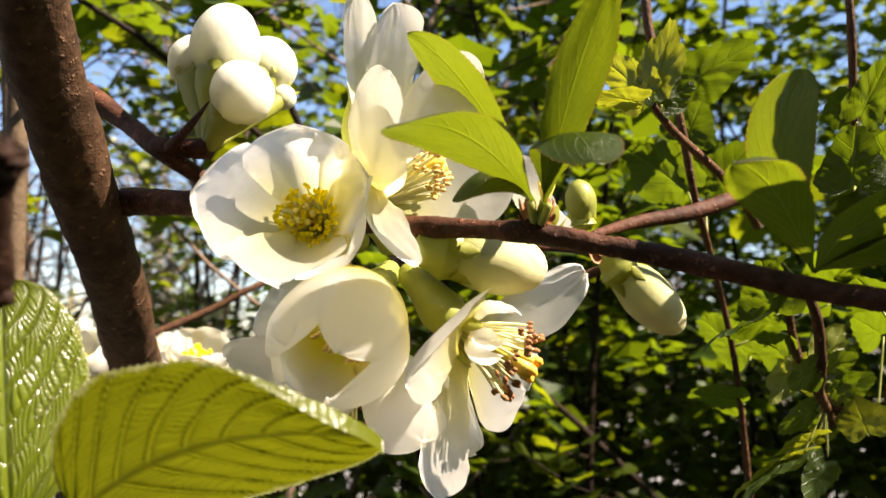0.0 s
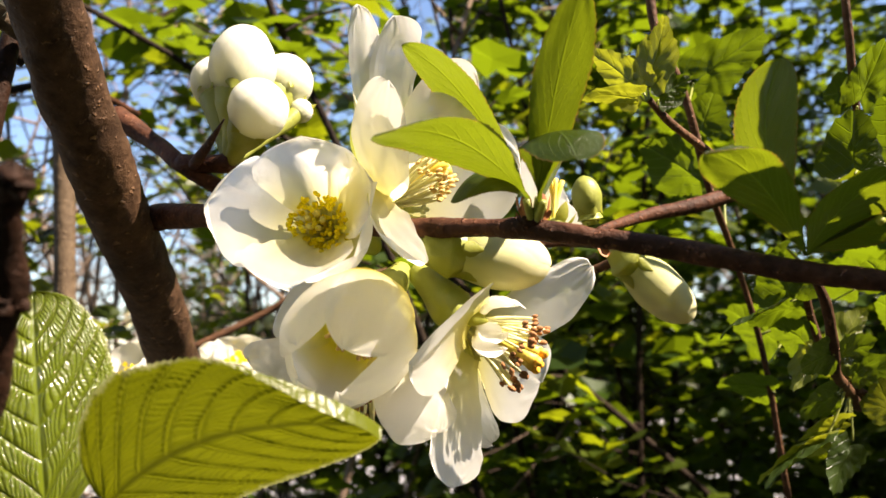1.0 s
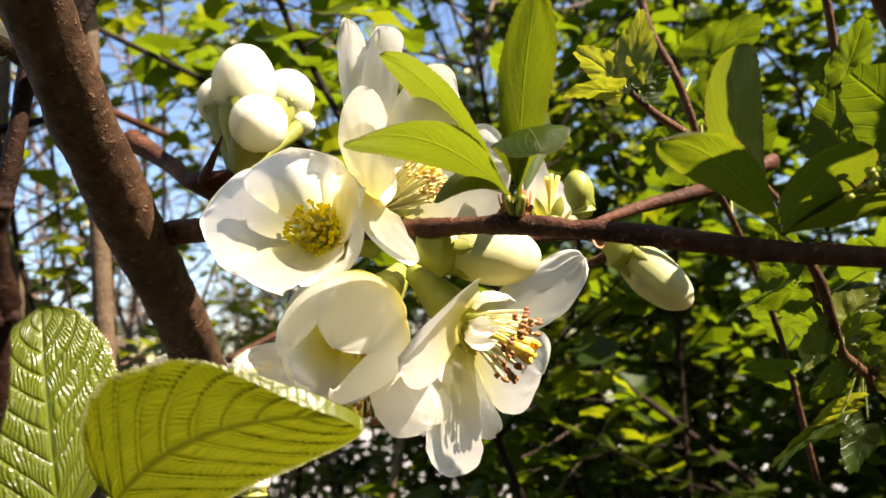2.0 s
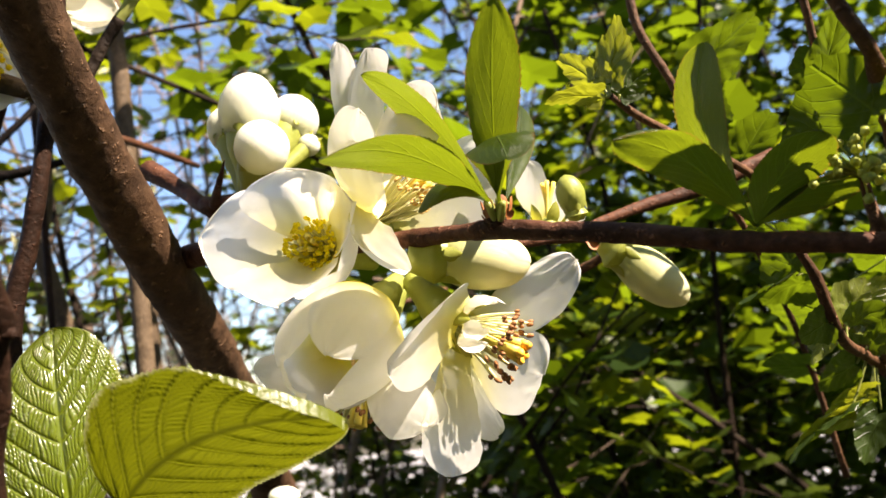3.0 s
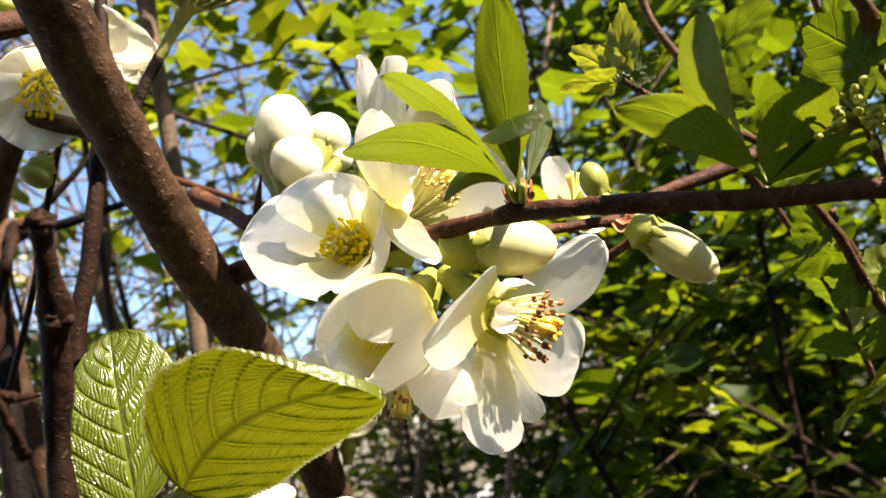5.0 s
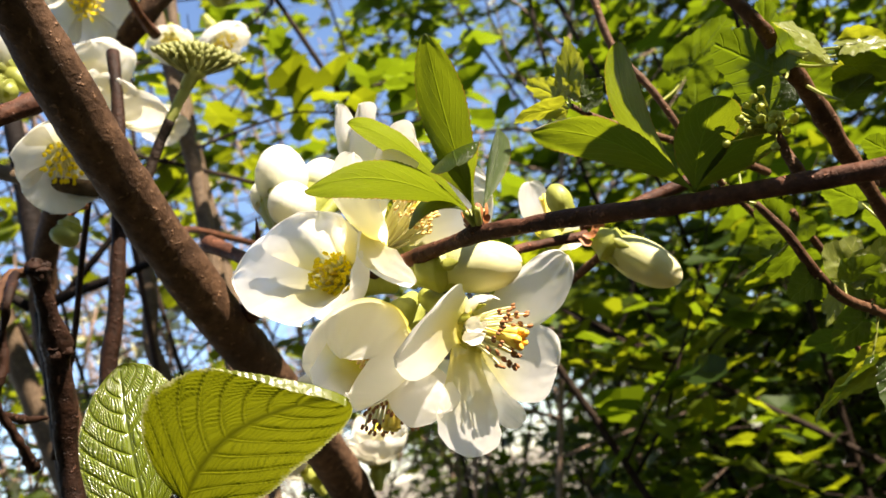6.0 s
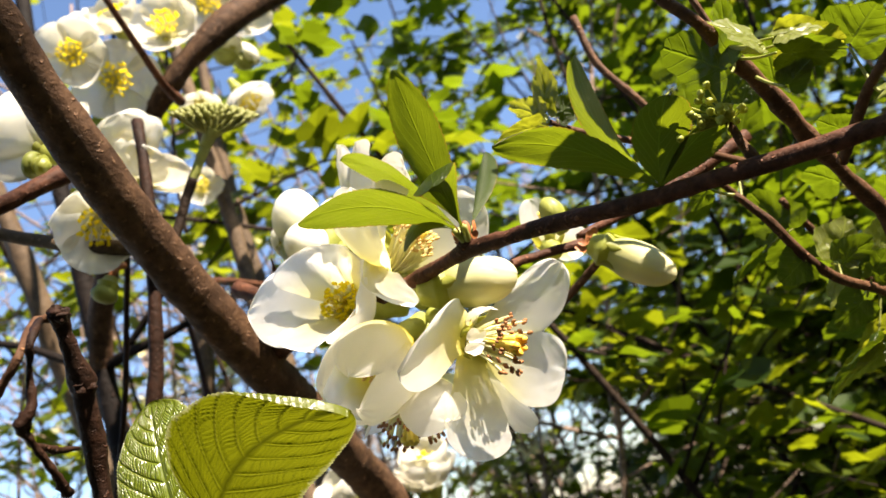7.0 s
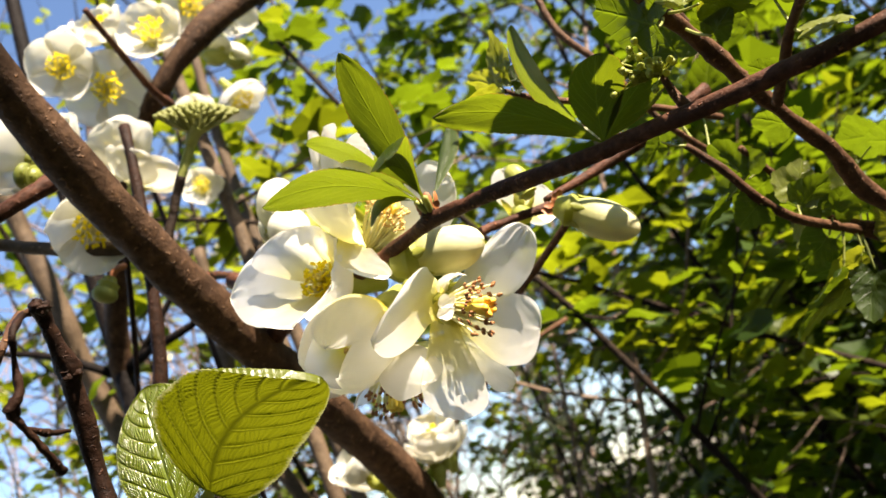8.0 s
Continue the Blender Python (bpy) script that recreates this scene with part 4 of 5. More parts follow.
def bud(foot, tip, radius, label, split=0.42, parent=None, seed=0.0, white=True, shell=None, slim=0.9):
    """A closed bud: calyx, overlapping petal shells and pointed sepals."""
    foot, tip = Vector(foot), Vector(tip)
    axis = (tip - foot).normalized()
    length = (tip - foot).length
    mid = foot + axis * length * split
    body = calyx(mid + axis * length * 0.06, axis, foot, radius * 0.9, parent or quince, "bud", label, (0.55, 0.75, 1.0, 0.8) if slim == 0.9 else (0.28, 0.42, 0.72, slim))
    centre = (mid - axis * length * 0.10 + tip) / 2
    span = (tip - mid).length + length * 0.10
    for k in range(4):
        bm = bmesh.new()
        if k == 0:
            egg(bm, centre, axis, span, radius, 0.95, 24, 18, 0.05, seed)
        else:
            egg(bm, centre + axis * 0.0001 * k, axis, span * 1.005, radius * (1.004 + 0.012 * k), 0.95, 20, 18, 0.05, seed, 0.02, 0.93 + 0.02 * k, 2.7, k * 2.09 + seed)
        part("petal", bm, shell or (BUD_PETAL if white else CALYX), body)
    side = axis.orthogonal().normalized()
    for k in range(5):
        out = Matrix.Rotation(2 * math.pi * k / 5 + seed, 3, axis) @ side
        bm = bmesh.new()
        b = mid + out * radius * 0.90
        blade(bm, b - axis * length * 0.03, b + out * radius * 0.06 + axis * length * 0.15, axis - out, radius * 0.60, ovate_shape, 6, 4, -0.06, 0.3)
        part("sepal", bm, SEPAL, body)
    return body


bud((0.0425, 0.2315, 1.3640), (0.0705, 0.2365, 1.3592), 0.0070, "fat green and cream bud under the branch", 0.30, seed=1.0, shell=PALE_BUD)
bud((0.0880, 0.2616, 1.3655), (0.1070, 0.2668, 1.3472), 0.0061, "long pale green hanging bud", 0.22, seed=2.0, shell=PALE_BUD)
bud((0.0823, 0.2593, 1.3713), (0.0808, 0.2575, 1.3834), 0.0037, "small round green bud", 0.22, seed=3.0, white=False)
# bud cluster on the short twig
def ball_bud(foot, centre, radius, label, seed, shell=None, tall=1.0):
    """A bud that has swollen to a ball over a long green calyx."""
    foot, centre = Vector(foot), Vector(centre)
    way = (centre - foot).normalized()
    length = (centre - foot).length + radius * tall
    return bud(foot, centre + way * radius * tall, radius, label, 1.1 - 2.1 * radius * tall / length, seed=seed, shell=shell, slim=0.88)


CLUSTER = (-0.0125, 0.2630, 1.3930)
ball_bud(CLUSTER, (-0.0092, 0.2632, 1.4196), 0.0088, "swelling white bud of a cluster", 4.0, tall=1.2)
ball_bud(CLUSTER, (-0.0012, 0.2515, 1.4035), 0.0076, "round white bud with a green calyx", 5.0, tall=0.95)
ball_bud((-0.0115, 0.2650, 1.3940), (-0.0024, 0.2800, 1.4200), 0.0078, "round white bud at the back", 6.0)
ball_bud((-0.0140, 0.2650, 1.3940), (-0.0205, 0.2740, 1.4185), 0.0074, "round white bud at the back", 7.0)
ball_bud((-0.0105, 0.2640, 1.3935), (0.0026, 0.2790, 1.4105), 0.0034, "small white bud at the back", 7.5)
spread_flower((0.0735, 0.2720, 1.3740), (0.1, 0.3, 0.9), (0.0760, 0.2670, 1.3683), [
    ((0.0680, 0.2880, 1.3965), (0.0650, 0.2790, 1.3860), (0.0740, 0.2860, 1.3880), 0.003, 0.04, 0.60),
    ((0.0790, 0.2960, 1.3830), (0.0750, 0.2880, 1.3870), (0.0830, 0.2880, 1.3760), 0.003, 0.04, 0.60),
    ((0.0735, 0.2900, 1.3710), (0.0700, 0.2860, 1.3740), (0.0800, 0.2850, 1.3700), 0.002, 0.04, 0.60),
], "opening white blossom behind the branch", 0.0036, 0, seed=8)


def stalk(a, b, r, parent, material=None):
    bm = bmesh.new()
    mid = (Vector(a) + Vector(b)) / 2 + Vector((0, 0, -0.0006))
    tube(bm, [a, mid, b], [r * 1.3, r, r * 0.8], 7, 4)
    return part("leaf_stalk", bm, material or GREEN_STALK, parent)


NODE = (0.0672, 0.2160, 1.3690)
# scarred collar where the leaf rosette leaves the branch
limb("node", [(0.0648, 0.2186, 1.3656), (0.0660, 0.2178, 1.3660), (0.0668, 0.2168, 1.3672), NODE], [0.0018, 0.0030, 0.0027, 0.0014], TWIG_BARK, quince, "dark scarred leaf node", 14, 0.5)
for k in range(7):
    out = Vector((math.cos(k * 0.9 + 0.4), -abs(math.sin(k * 0.9 + 0.4)), 0.0))
    a = Vector((0.0668, 0.2170, 1.3662)) + out * 0.0024 + Vector((0, 0, 0.0004 * (k % 3)))
    bm = bmesh.new()
    blade(bm, a, a + out * 0.0010 + Vector((0.0002 * k - 0.0006, 0, 0.0026)), out, 0.0024, petal_shape, 6, 4, 0.1, 0.3)
    part("bud_scale", bm, SCALE_BROWN, quince, "dry brown bud scale at the leaf node")


def spread_leaf(base, tip, left, right, away, material, parent, label="", belly=0.0, wide=0.55, shape=quince_shape, nu=90, nv=16, teeth=30, tooth=0.07, name="leaf", **more):
    bm = bmesh.new()
    stretched(bm, base, tip, left, right, away, belly, wide, shape, nu, nv, teeth=teeth, tooth=tooth, **more)
    return part(name, bm, material, parent, label)


spread_leaf((0.0660, 0.2128, 1.3708), (0.0412, 0.1782, 1.3760), (0.0452, 0.1982, 1.3774), (0.0585, 0.1890, 1.3802), (0, 0, 1), QUINCE_LEAF, quince, "young quince leaf lit from behind", 0.0006, 0.56, ruffle=0.02, seed=1)
spread_leaf((0.0658, 0.2150, 1.3712), (0.0420, 0.2080, 1.4021), (0.0482, 0.2159, 1.3928), (0.0545, 0.2060, 1.3955), (0, 0, 1), QUINCE_LEAF, quince, "", 0.0006, 0.60, ruffle=0.02, seed=2)
spread_leaf((0.0680, 0.2130, 1.3705), (0.0758, 0.1801, 1.4012), (0.0670, 0.1910, 1.3880), (0.0775, 0.1950, 1.3895), (-0.3, 0.6, 0.7), QUINCE_LEAF, quince, "", 0.0010, 0.60, ruffle=0.02, seed=3)
spread_leaf((0.0682, 0.2125, 1.3700), (0.0738, 0.1868, 1.3728), (0.0650, 0.1950, 1.3768), (0.0786, 0.1925, 1.3782), (0.0, 0.0, 1.0), QUINCE_LEAF, quince, "arched dark green glossy quince leaf", 0.0016, 0.72, obovate_shape, ruffle=0.03, seed=4)
spread_leaf((0.0660, 0.2115, 1.3700), (0.0506, 0.2114, 1.3706), (0.0580, 0.2125, 1.3765), (0.0580, 0.2085, 1.3715), (0.0, -0.7, 0.7), QUINCE_LEAF, quince, "small glossy dark quince leaf", 0.0022, 0.5, seed=5)
spread_leaf((0.0688, 0.2170, 1.3708), (0.0726, 0.2419, 1.3996), (0.0680, 0.2330, 1.3880), (0.0757, 0.2360, 1.3890), (0.1, -0.6, -0.4), QUINCE_LEAF, quince, "", 0.0012, 0.62, seed=6, roll=(-1, 0.5, 0.001))
for q in ((0.0655, 0.2125, 1.3705), (0.0655, 0.2160, 1.3715), (0.0680, 0.2130, 1.3710), (0.0690, 0.2120, 1.3700), (0.0690, 0.2180, 1.3710)):
    stalk((0.0670, 0.2165, 1.3665), q, 0.0009, quince)
for k in range(6):
    a = k * 1.05
    bm = bmesh.new()
    b = Vector((0.0670, 0.2165, 1.3668)) + Vector((math.cos(a), math.sin(a), 0)) * 0.0019
    blade(bm, b, b + Vector((math.cos(a) * 0.0016, math.sin(a) * 0.0016, 0.0052)), (-math.cos(a), -math.sin(a), 0.6), 0.0030, petal_shape, 5, 4, 0.1, 0.3)
    part("bud_scale", bm, SCALE_BROWN, quince, "dry red-brown bud scale")

RB = (0.1184, 0.2129, 1.3575)
spread_leaf(RB, (0.1124, 0.2016, 1.3930), (0.1065, 0.2130, 1.3817), (0.1140, 0.2005, 1.3788), (0.8, 0.4, 0.2), QUINCE_LEAF, quince, "broad quince leaf lit from behind", 0.0006, 0.64, obovate_shape, ruffle=0.03, seed=7)
spread_leaf(RB, (0.0927, 0.1776, 1.3706), (0.1010, 0.1978, 1.3670), (0.1100, 0.1927, 1.3702), (0, 0.3, 1), QUINCE_LEAF, quince, "", 0.0006, 0.50, ruffle=0.04, seed=8)
spread_leaf(RB, (0.1287, 0.1945, 1.3705), (0.1172, 0.2010, 1.3660), (0.1290, 0.2058, 1.3635), (0, 0.4, 1), QUINCE_LEAF, quince, "arched dark green quince leaf with a turned edge", 0.0010, 0.55, obovate_shape, ruffle=0.04, seed=9)
spread_leaf(RB, (0.1400, 0.2050, 1.3650), (0.1272, 0.2055, 1.3631), (0.1312, 0.2125, 1.3589), (-0.1, 0.55, 0.85), QUINCE_LEAF, quince, "", 0.0030, 0.50, ruffle=0.03, seed=10)

limb("twig", [(0.0913, 0.2686, 1.3641), (0.0860, 0.2724, 1.3618), (0.0700, 0.2795, 1.3563), (0.0495, 0.2860, 1.3472), (0.0326, 0.2983, 1.3331)], [0.0014, 0.0013, 0.0013, 0.0012, 0.0010], SHOOT_BARK)
for k in range(5):
    a = Vector((0.0856, 0.2606, 1.3663)) + Vector((0.0012 * k - 0.002, 0.0004 * k, 0.0008 * (k % 2)))
    bm = bmesh.new()
    blade(bm, a, a + Vector((0.003, 0.0, -0.003 + 0.0016 * k)), (0.2, -0.8, 0.4), 0.0030, petal_shape, 6, 4, 0.1, 0.3)
    part("bud_scale", bm, SCALE_BROWN, quince, "dry orange-brown bud scale")

# ---- the viburnum ----
viburnum = thing("viburnum_shrub", (-0.02, 0.24, 0.0), "viburnum with rugose green leaves and dark cut stems", "shrub")
limb("stem", [(-0.02, 0.24, -0.02), (-0.015, 0.20, 0.7), (-0.008, 0.160, 1.27), (-0.0082, 0.1537, 1.3274), (-0.0040, 0.1499, 1.3381), (-0.0001, 0.1461, 1.3476), (0.0012, 0.1448, 1.3502), (0.0036, 0.1408, 1.3558), (0.0058, 0.1378, 1.3604), (0.0074, 0.1358, 1.3628)], [0.004, 0.0035, 0.0024, 0.0023, 0.0022, 0.0023, 0.0028, 0.0019, 0.0018, 0.0022], VIB_BARK, viburnum, "dry dark cut stem with knots", 22, 0.34)
for px, r in (((0.0078, 0.1348, 1.3626), 0.0016), ((0.0080, 0.1368, 1.3623), 0.0014), ((0.0087, 0.1352, 1.3609), 0.0014), ((0.0022, 0.1428, 1.3483), 0.0013), ((0.0030, 0.1452, 1.3485), 0.0012)):
    bm = bmesh.new()
    egg(bm, px, (0.4, -0.3, 0.8), r * 1.8, r * 0.85, 1.0, 14, 10, 0.9, r * 9000)
    part("knot", bm, VIB_BARK, viburnum)
limb("twig", [(0.0064, 0.1365, 1.3623), (0.0032, 0.1344, 1.3624), (0.0076, 0.1251, 1.3526), (0.0029, 0.1246, 1.3485), (-0.0062, 0.1241, 1.3420)], [0.0012, 0.0010, 0.0008, 0.0009, 0.0007], SHOOT_BARK, viburnum, "", 9, 0.4)
limb("twig", [(0.0035, 0.1347, 1.3625), (0.0104, 0.1259, 1.3544), (0.0059, 0.1282, 1.3491), (0.0043, 0.1288, 1.3434), (0.0025, 0.1276, 1.3411), (0.0012, 0.1308, 1.3376), (-0.0004, 0.1354, 1.3330), (-0.0035, 0.1409, 1.3286)], [0.0009, 0.0008, 0.0006, 0.0012, 0.0012, 0.0007, 0.0008, 0.0011], VIB_BARK, viburnum, "", 9, 0.5)
limb("twig", [(0.0031, 0.1281, 1.3418), (0.0002, 0.1308, 1.3385), (-0.0028, 0.1389, 1.3375), (-0.0039, 0.1455, 1.3377)], [0.0010, 0.0006, 0.0008, 0.0004], VIB_BARK, viburnum, "", 8, 0.5)
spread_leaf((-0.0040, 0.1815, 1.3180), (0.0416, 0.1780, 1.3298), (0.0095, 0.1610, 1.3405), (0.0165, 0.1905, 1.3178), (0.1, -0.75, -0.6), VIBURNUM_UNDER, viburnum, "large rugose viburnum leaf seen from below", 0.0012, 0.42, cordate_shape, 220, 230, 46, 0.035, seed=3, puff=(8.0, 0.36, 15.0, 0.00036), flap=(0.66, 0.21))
spread_leaf((-0.0125, 0.1785, 1.3165), (-0.0200, 0.1852, 1.3532), (-0.0262, 0.1750, 1.3320), (-0.0066, 0.1880, 1.3400), (0.4, -0.7, 0.5), VIBURNUM_LEAF, viburnum, "rugose viburnum leaf with a shiny upper side", 0.0018, 0.45, cordate_shape, 220, 230, 46, 0.035, seed=5, puff=(8.0, 0.36, 15.0, -0.00062))
stalk((-0.0040, 0.1815, 1.3180), (-0.0098, 0.1721, 1.3104), 0.0013, viburnum)
stalk((-0.0125, 0.1785, 1.3165), (-0.0098, 0.1721, 1.3104), 0.0013, viburnum)
limb("stem", [(-0.02, 0.24, -0.02), (-0.03, 0.21, 0.8), (-0.025, 0.18, 1.22), (-0.0098, 0.1721, 1.3104)], [0.004, 0.0035, 0.0025, 0.0020], VIB_BARK, viburnum)
# upright cut stem behind and the green flower-bud head
limb("stem", [(-0.06, 0.33, -0.02), (-0.055, 0.31, 0.8), (-0.0867, 0.2549, 1.3578), (-0.0788, 0.2548, 1.3899), (-0.0738, 0.2545, 1.4108), (-0.0692, 0.2557, 1.4426), (-0.0668, 0.2565, 1.4669), (-0.0681, 0.2598, 1.4913)], [0.004, 0.0038, 0.0030, 0.0028, 0.0027, 0.0024, 0.0024, 0.0024], VIB_BARK, viburnum, "dark upright cut stem", 12, 0.12)
limb("stem", [(-0.0726, 0.2596, 1.4228), (-0.0651, 0.2637, 1.4374), (-0.0577, 0.2664, 1.4522), (-0.0523, 0.2665, 1.4587)], [0.0020, 0.0020, 0.0020, 0.0020], SHRUB_BARK, viburnum)
limb("stem", [(-0.0532, 0.2665, 1.4578), (-0.0485, 0.2673, 1.4640), (-0.0447, 0.2680, 1.4692)], [0.0019, 0.0020, 0.0022], GREEN_STALK, viburnum)

umbel = limb("flower_head", [(-0.0447, 0.2680, 1.4692), (-0.0408, 0.2682, 1.4730), (-0.0385, 0.2683, 1.4751)], [0.0022, 0.0030, 0.0042], GREEN_STALK, viburnum, "flat head of tight green flower buds")
rng = random.Random(11)
top, right, deep = Vector((-0.0354, 0.2675, 1.4793)), (Vector((-0.0267, 0.2762, 1.4751)) - Vector((-0.0452, 0.2591, 1.4810))) / 2, Vector((0.3, 0.6, 0.1)) * 0.017
foot = Vector((-0.0404, 0.2685, 1.4730))
for k in range(90):
    a, r = 2.399963 * k, math.sqrt((k + 0.5) / 90)
    q = top + right * (math.cos(a) * r) + deep * (math.sin(a) * r) + Vector((0, 0, 0.0045)) * (1 - r * r)
    bm = bmesh.new()
    egg(bm, q, (q - foot), 0.0034, 0.00105, 1.0, 6, 5, 0.25, k)
    tube(bm, [foot, foot.lerp(q, 0.6) - Vector((0, 0, 0.001)), q], [0.0009, 0.0007, 0.0005], 5, 2)
    part("floret_bud", bm, UMBEL, umbel)


# ---- more quince blossom, further back ----
def round_flower(hub, axis, size, label, seed, openness=0.7, mesh=None, count=34, foot=None):
    rng = random.Random(seed)
    hub, axis = Vector(hub), Vector(axis).normalized()
    side = axis.orthogonal().normalized()
    rows = []
    for k in range(5):
        out = Matrix.Rotation(2 * math.pi * k / 5 + rng.uniform(-0.15, 0.15) + seed, 3, axis) @ side
        way = (out * openness + axis * (1.15 - openness)).normalized()
        rows.append((hub + way * size * 0.52 * rng.uniform(0.9, 1.1), size * rng.uniform(0.54, 0.66), 0.16, 0.4, 0.16))
    return flower(hub, axis, foot or hub - axis * 0.012, rows, label, 0.004, count, size * 0.30, 0.6, mesh or STAMEN_FAR, seed, 1.0, True, False, 0.8, 14, 10, DIM_FAR_PETAL)


BACK = "white quince blossom with yellow stamens"
for k, (hub, way, size, openness) in enumerate((
    ((-0.1322, 0.2981, 1.5784), (0.50, -0.60, -0.40), 0.038, 0.80),
    ((-0.1417, 0.3351, 1.5838), (0.62, -0.55, -0.50), 0.050, 0.88),
    ((-0.1126, 0.3525, 1.6057), (0.40, -0.60, 0.10), 0.046, 0.75),
    ((-0.1260, 0.3300, 1.6060), (0.20, -0.70, 0.50), 0.042, 0.65),
    ((-0.0950, 0.3700, 1.6250), (0.60, -0.50, -0.30), 0.040, 0.75),
    ((-0.1390, 0.3120, 1.5960), (0.00, -0.60, 0.70), 0.036, 0.60),
    ((-0.1303, 0.4386, 1.6096), (0.30, 0.20, -0.90), 0.045, 0.70),
    ((-0.1620, 0.4370, 1.6180), (0.10, -0.30, -0.80), 0.036, 0.70),
    ((-0.1200, 0.4500, 1.6750), (0.60, -0.40, -0.30), 0.046, 0.75),
    ((-0.0744, 0.2348, 1.4441), (0.45, -0.50, -0.75), 0.040, 0.66),
    ((-0.1000, 0.2900, 1.4950), (-0.20, -0.20, 0.90), 0.052, 0.70),
    ((-0.0800, 0.2700, 1.4700), (0.50, 0.20, 0.70), 0.044, 0.70),
    ((-0.0850, 0.2250, 1.4750), (-0.60, -0.20, 0.60), 0.046, 0.65),
    ((-0.0930, 0.2480, 1.4850), (0.10, -0.60, 0.50), 0.040, 0.60),
    ((-0.1800, 0.4400, 1.5600), (0.50, -0.70, 0.00), 0.030, 0.80),
)):
    round_flower(hub, way, size, BACK, 11 + k, openness)
bud((-0.1450, 0.4520, 1.6480), (-0.1370, 0.4522, 1.6680), 0.0115, "pale green-white bud", 0.35, seed=9.0)
bud((-0.1620, 0.4950, 1.6730), (-0.1480, 0.5000, 1.6850), 0.0110, "pale green-white bud", 0.35, seed=10.0)
bud((-0.0690, 0.2110, 1.4560), (-0.0760, 0.2085, 1.4600), 0.0048, "small green bud on the main stem", 0.45, seed=11.0, white=False)
bud((-0.0820, 0.2440, 1.4240), (-0.0850, 0.2400, 1.4150), 0.0048, "withered green bud", 0.5, seed=12.0, white=False)
limb("branch", [(-0.0403, 0.4199, 1.6474), (-0.0642, 0.3885, 1.6213), (-0.0814, 0.3662, 1.6021), (-0.1046, 0.3528, 1.5823), (-0.1229, 0.3503, 1.5688), (-0.1585, 0.3604, 1.5572), (-0.2088, 0.3822, 1.5254), (-0.2795, 0.4245, 1.4492), (-0.22, 0.62, 0.7), (-0.18, 0.66, 0.0)], [0.009, 0.009, 0.0085, 0.006, 0.006, 0.006, 0.007, 0.008, 0.010, 0.011], STEM_BARK, quince, "dark branch behind the blossom clusters", 10)
limb("twig", [(-0.0765, 0.2659, 1.5635), (-0.0831, 0.2865, 1.5539), (-0.0942, 0.3156, 1.5464), (-0.1026, 0.3370, 1.5489)], [0.0015, 0.0017, 0.002, 0.003])
limb("twig", [(-0.0766, 0.1831, 1.4318), (-0.0662, 0.1918, 1.4369), (-0.0590, 0.1995, 1.4416), (-0.0539, 0.2074, 1.4466)], [0.0026, 0.0028, 0.003, 0.0038])
limb("twig", [(-0.1272, 0.2217, 1.4609), (-0.1049, 0.2323, 1.4480), (-0.0850, 0.2368, 1.4371), (-0.0686, 0.2418, 1.4300), (-0.0632, 0.2557, 1.4265)], [0.0026, 0.0027, 0.0027, 0.0030, 0.003], TAN_BARK, quince, "tan twig behind the stem")
limb("twig", [(-0.0986, 0.2700, 1.4406), (-0.1003, 0.2661, 1.4394), (-0.1032, 0.2651, 1.4361)], [0.0014, 0.0016, 0.0012], SCALE_BROWN)
limb("twig", [(-0.0982, 0.2718, 1.4459), (-0.1212, 0.2888, 1.4286), (-0.1354, 0.2946, 1.3997), (-0.1651, 0.3061, 1.3544)], [0.0013, 0.0013, 0.0013, 0.0013], VIB_BARK, quince)
limb("twig", [(-0.1567, 0.5094, 1.4818), (-0.1378, 0.4014, 1.4676), (-0.0711, 0.2855, 1.4233)], [0.002, 0.002, 0.002])
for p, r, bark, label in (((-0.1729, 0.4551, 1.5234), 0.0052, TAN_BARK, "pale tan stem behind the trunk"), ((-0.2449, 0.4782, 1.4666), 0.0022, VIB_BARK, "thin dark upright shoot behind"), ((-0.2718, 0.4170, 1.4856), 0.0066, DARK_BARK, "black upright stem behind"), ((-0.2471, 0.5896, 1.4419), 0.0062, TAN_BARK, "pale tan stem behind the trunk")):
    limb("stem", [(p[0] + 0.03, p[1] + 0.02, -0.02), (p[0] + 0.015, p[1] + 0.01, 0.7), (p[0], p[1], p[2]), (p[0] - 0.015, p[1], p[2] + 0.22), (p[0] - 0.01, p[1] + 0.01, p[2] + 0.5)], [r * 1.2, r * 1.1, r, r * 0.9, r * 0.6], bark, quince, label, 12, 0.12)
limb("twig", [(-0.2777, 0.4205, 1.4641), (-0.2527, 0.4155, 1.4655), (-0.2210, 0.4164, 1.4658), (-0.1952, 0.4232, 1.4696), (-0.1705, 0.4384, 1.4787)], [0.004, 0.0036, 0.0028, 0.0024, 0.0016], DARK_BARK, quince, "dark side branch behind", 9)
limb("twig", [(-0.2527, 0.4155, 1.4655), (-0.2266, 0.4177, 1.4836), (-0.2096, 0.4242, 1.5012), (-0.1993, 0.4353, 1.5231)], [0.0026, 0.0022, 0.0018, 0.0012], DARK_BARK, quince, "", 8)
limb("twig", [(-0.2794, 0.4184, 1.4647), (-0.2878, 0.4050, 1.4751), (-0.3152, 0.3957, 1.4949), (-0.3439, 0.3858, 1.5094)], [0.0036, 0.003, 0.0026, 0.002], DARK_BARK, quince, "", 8)
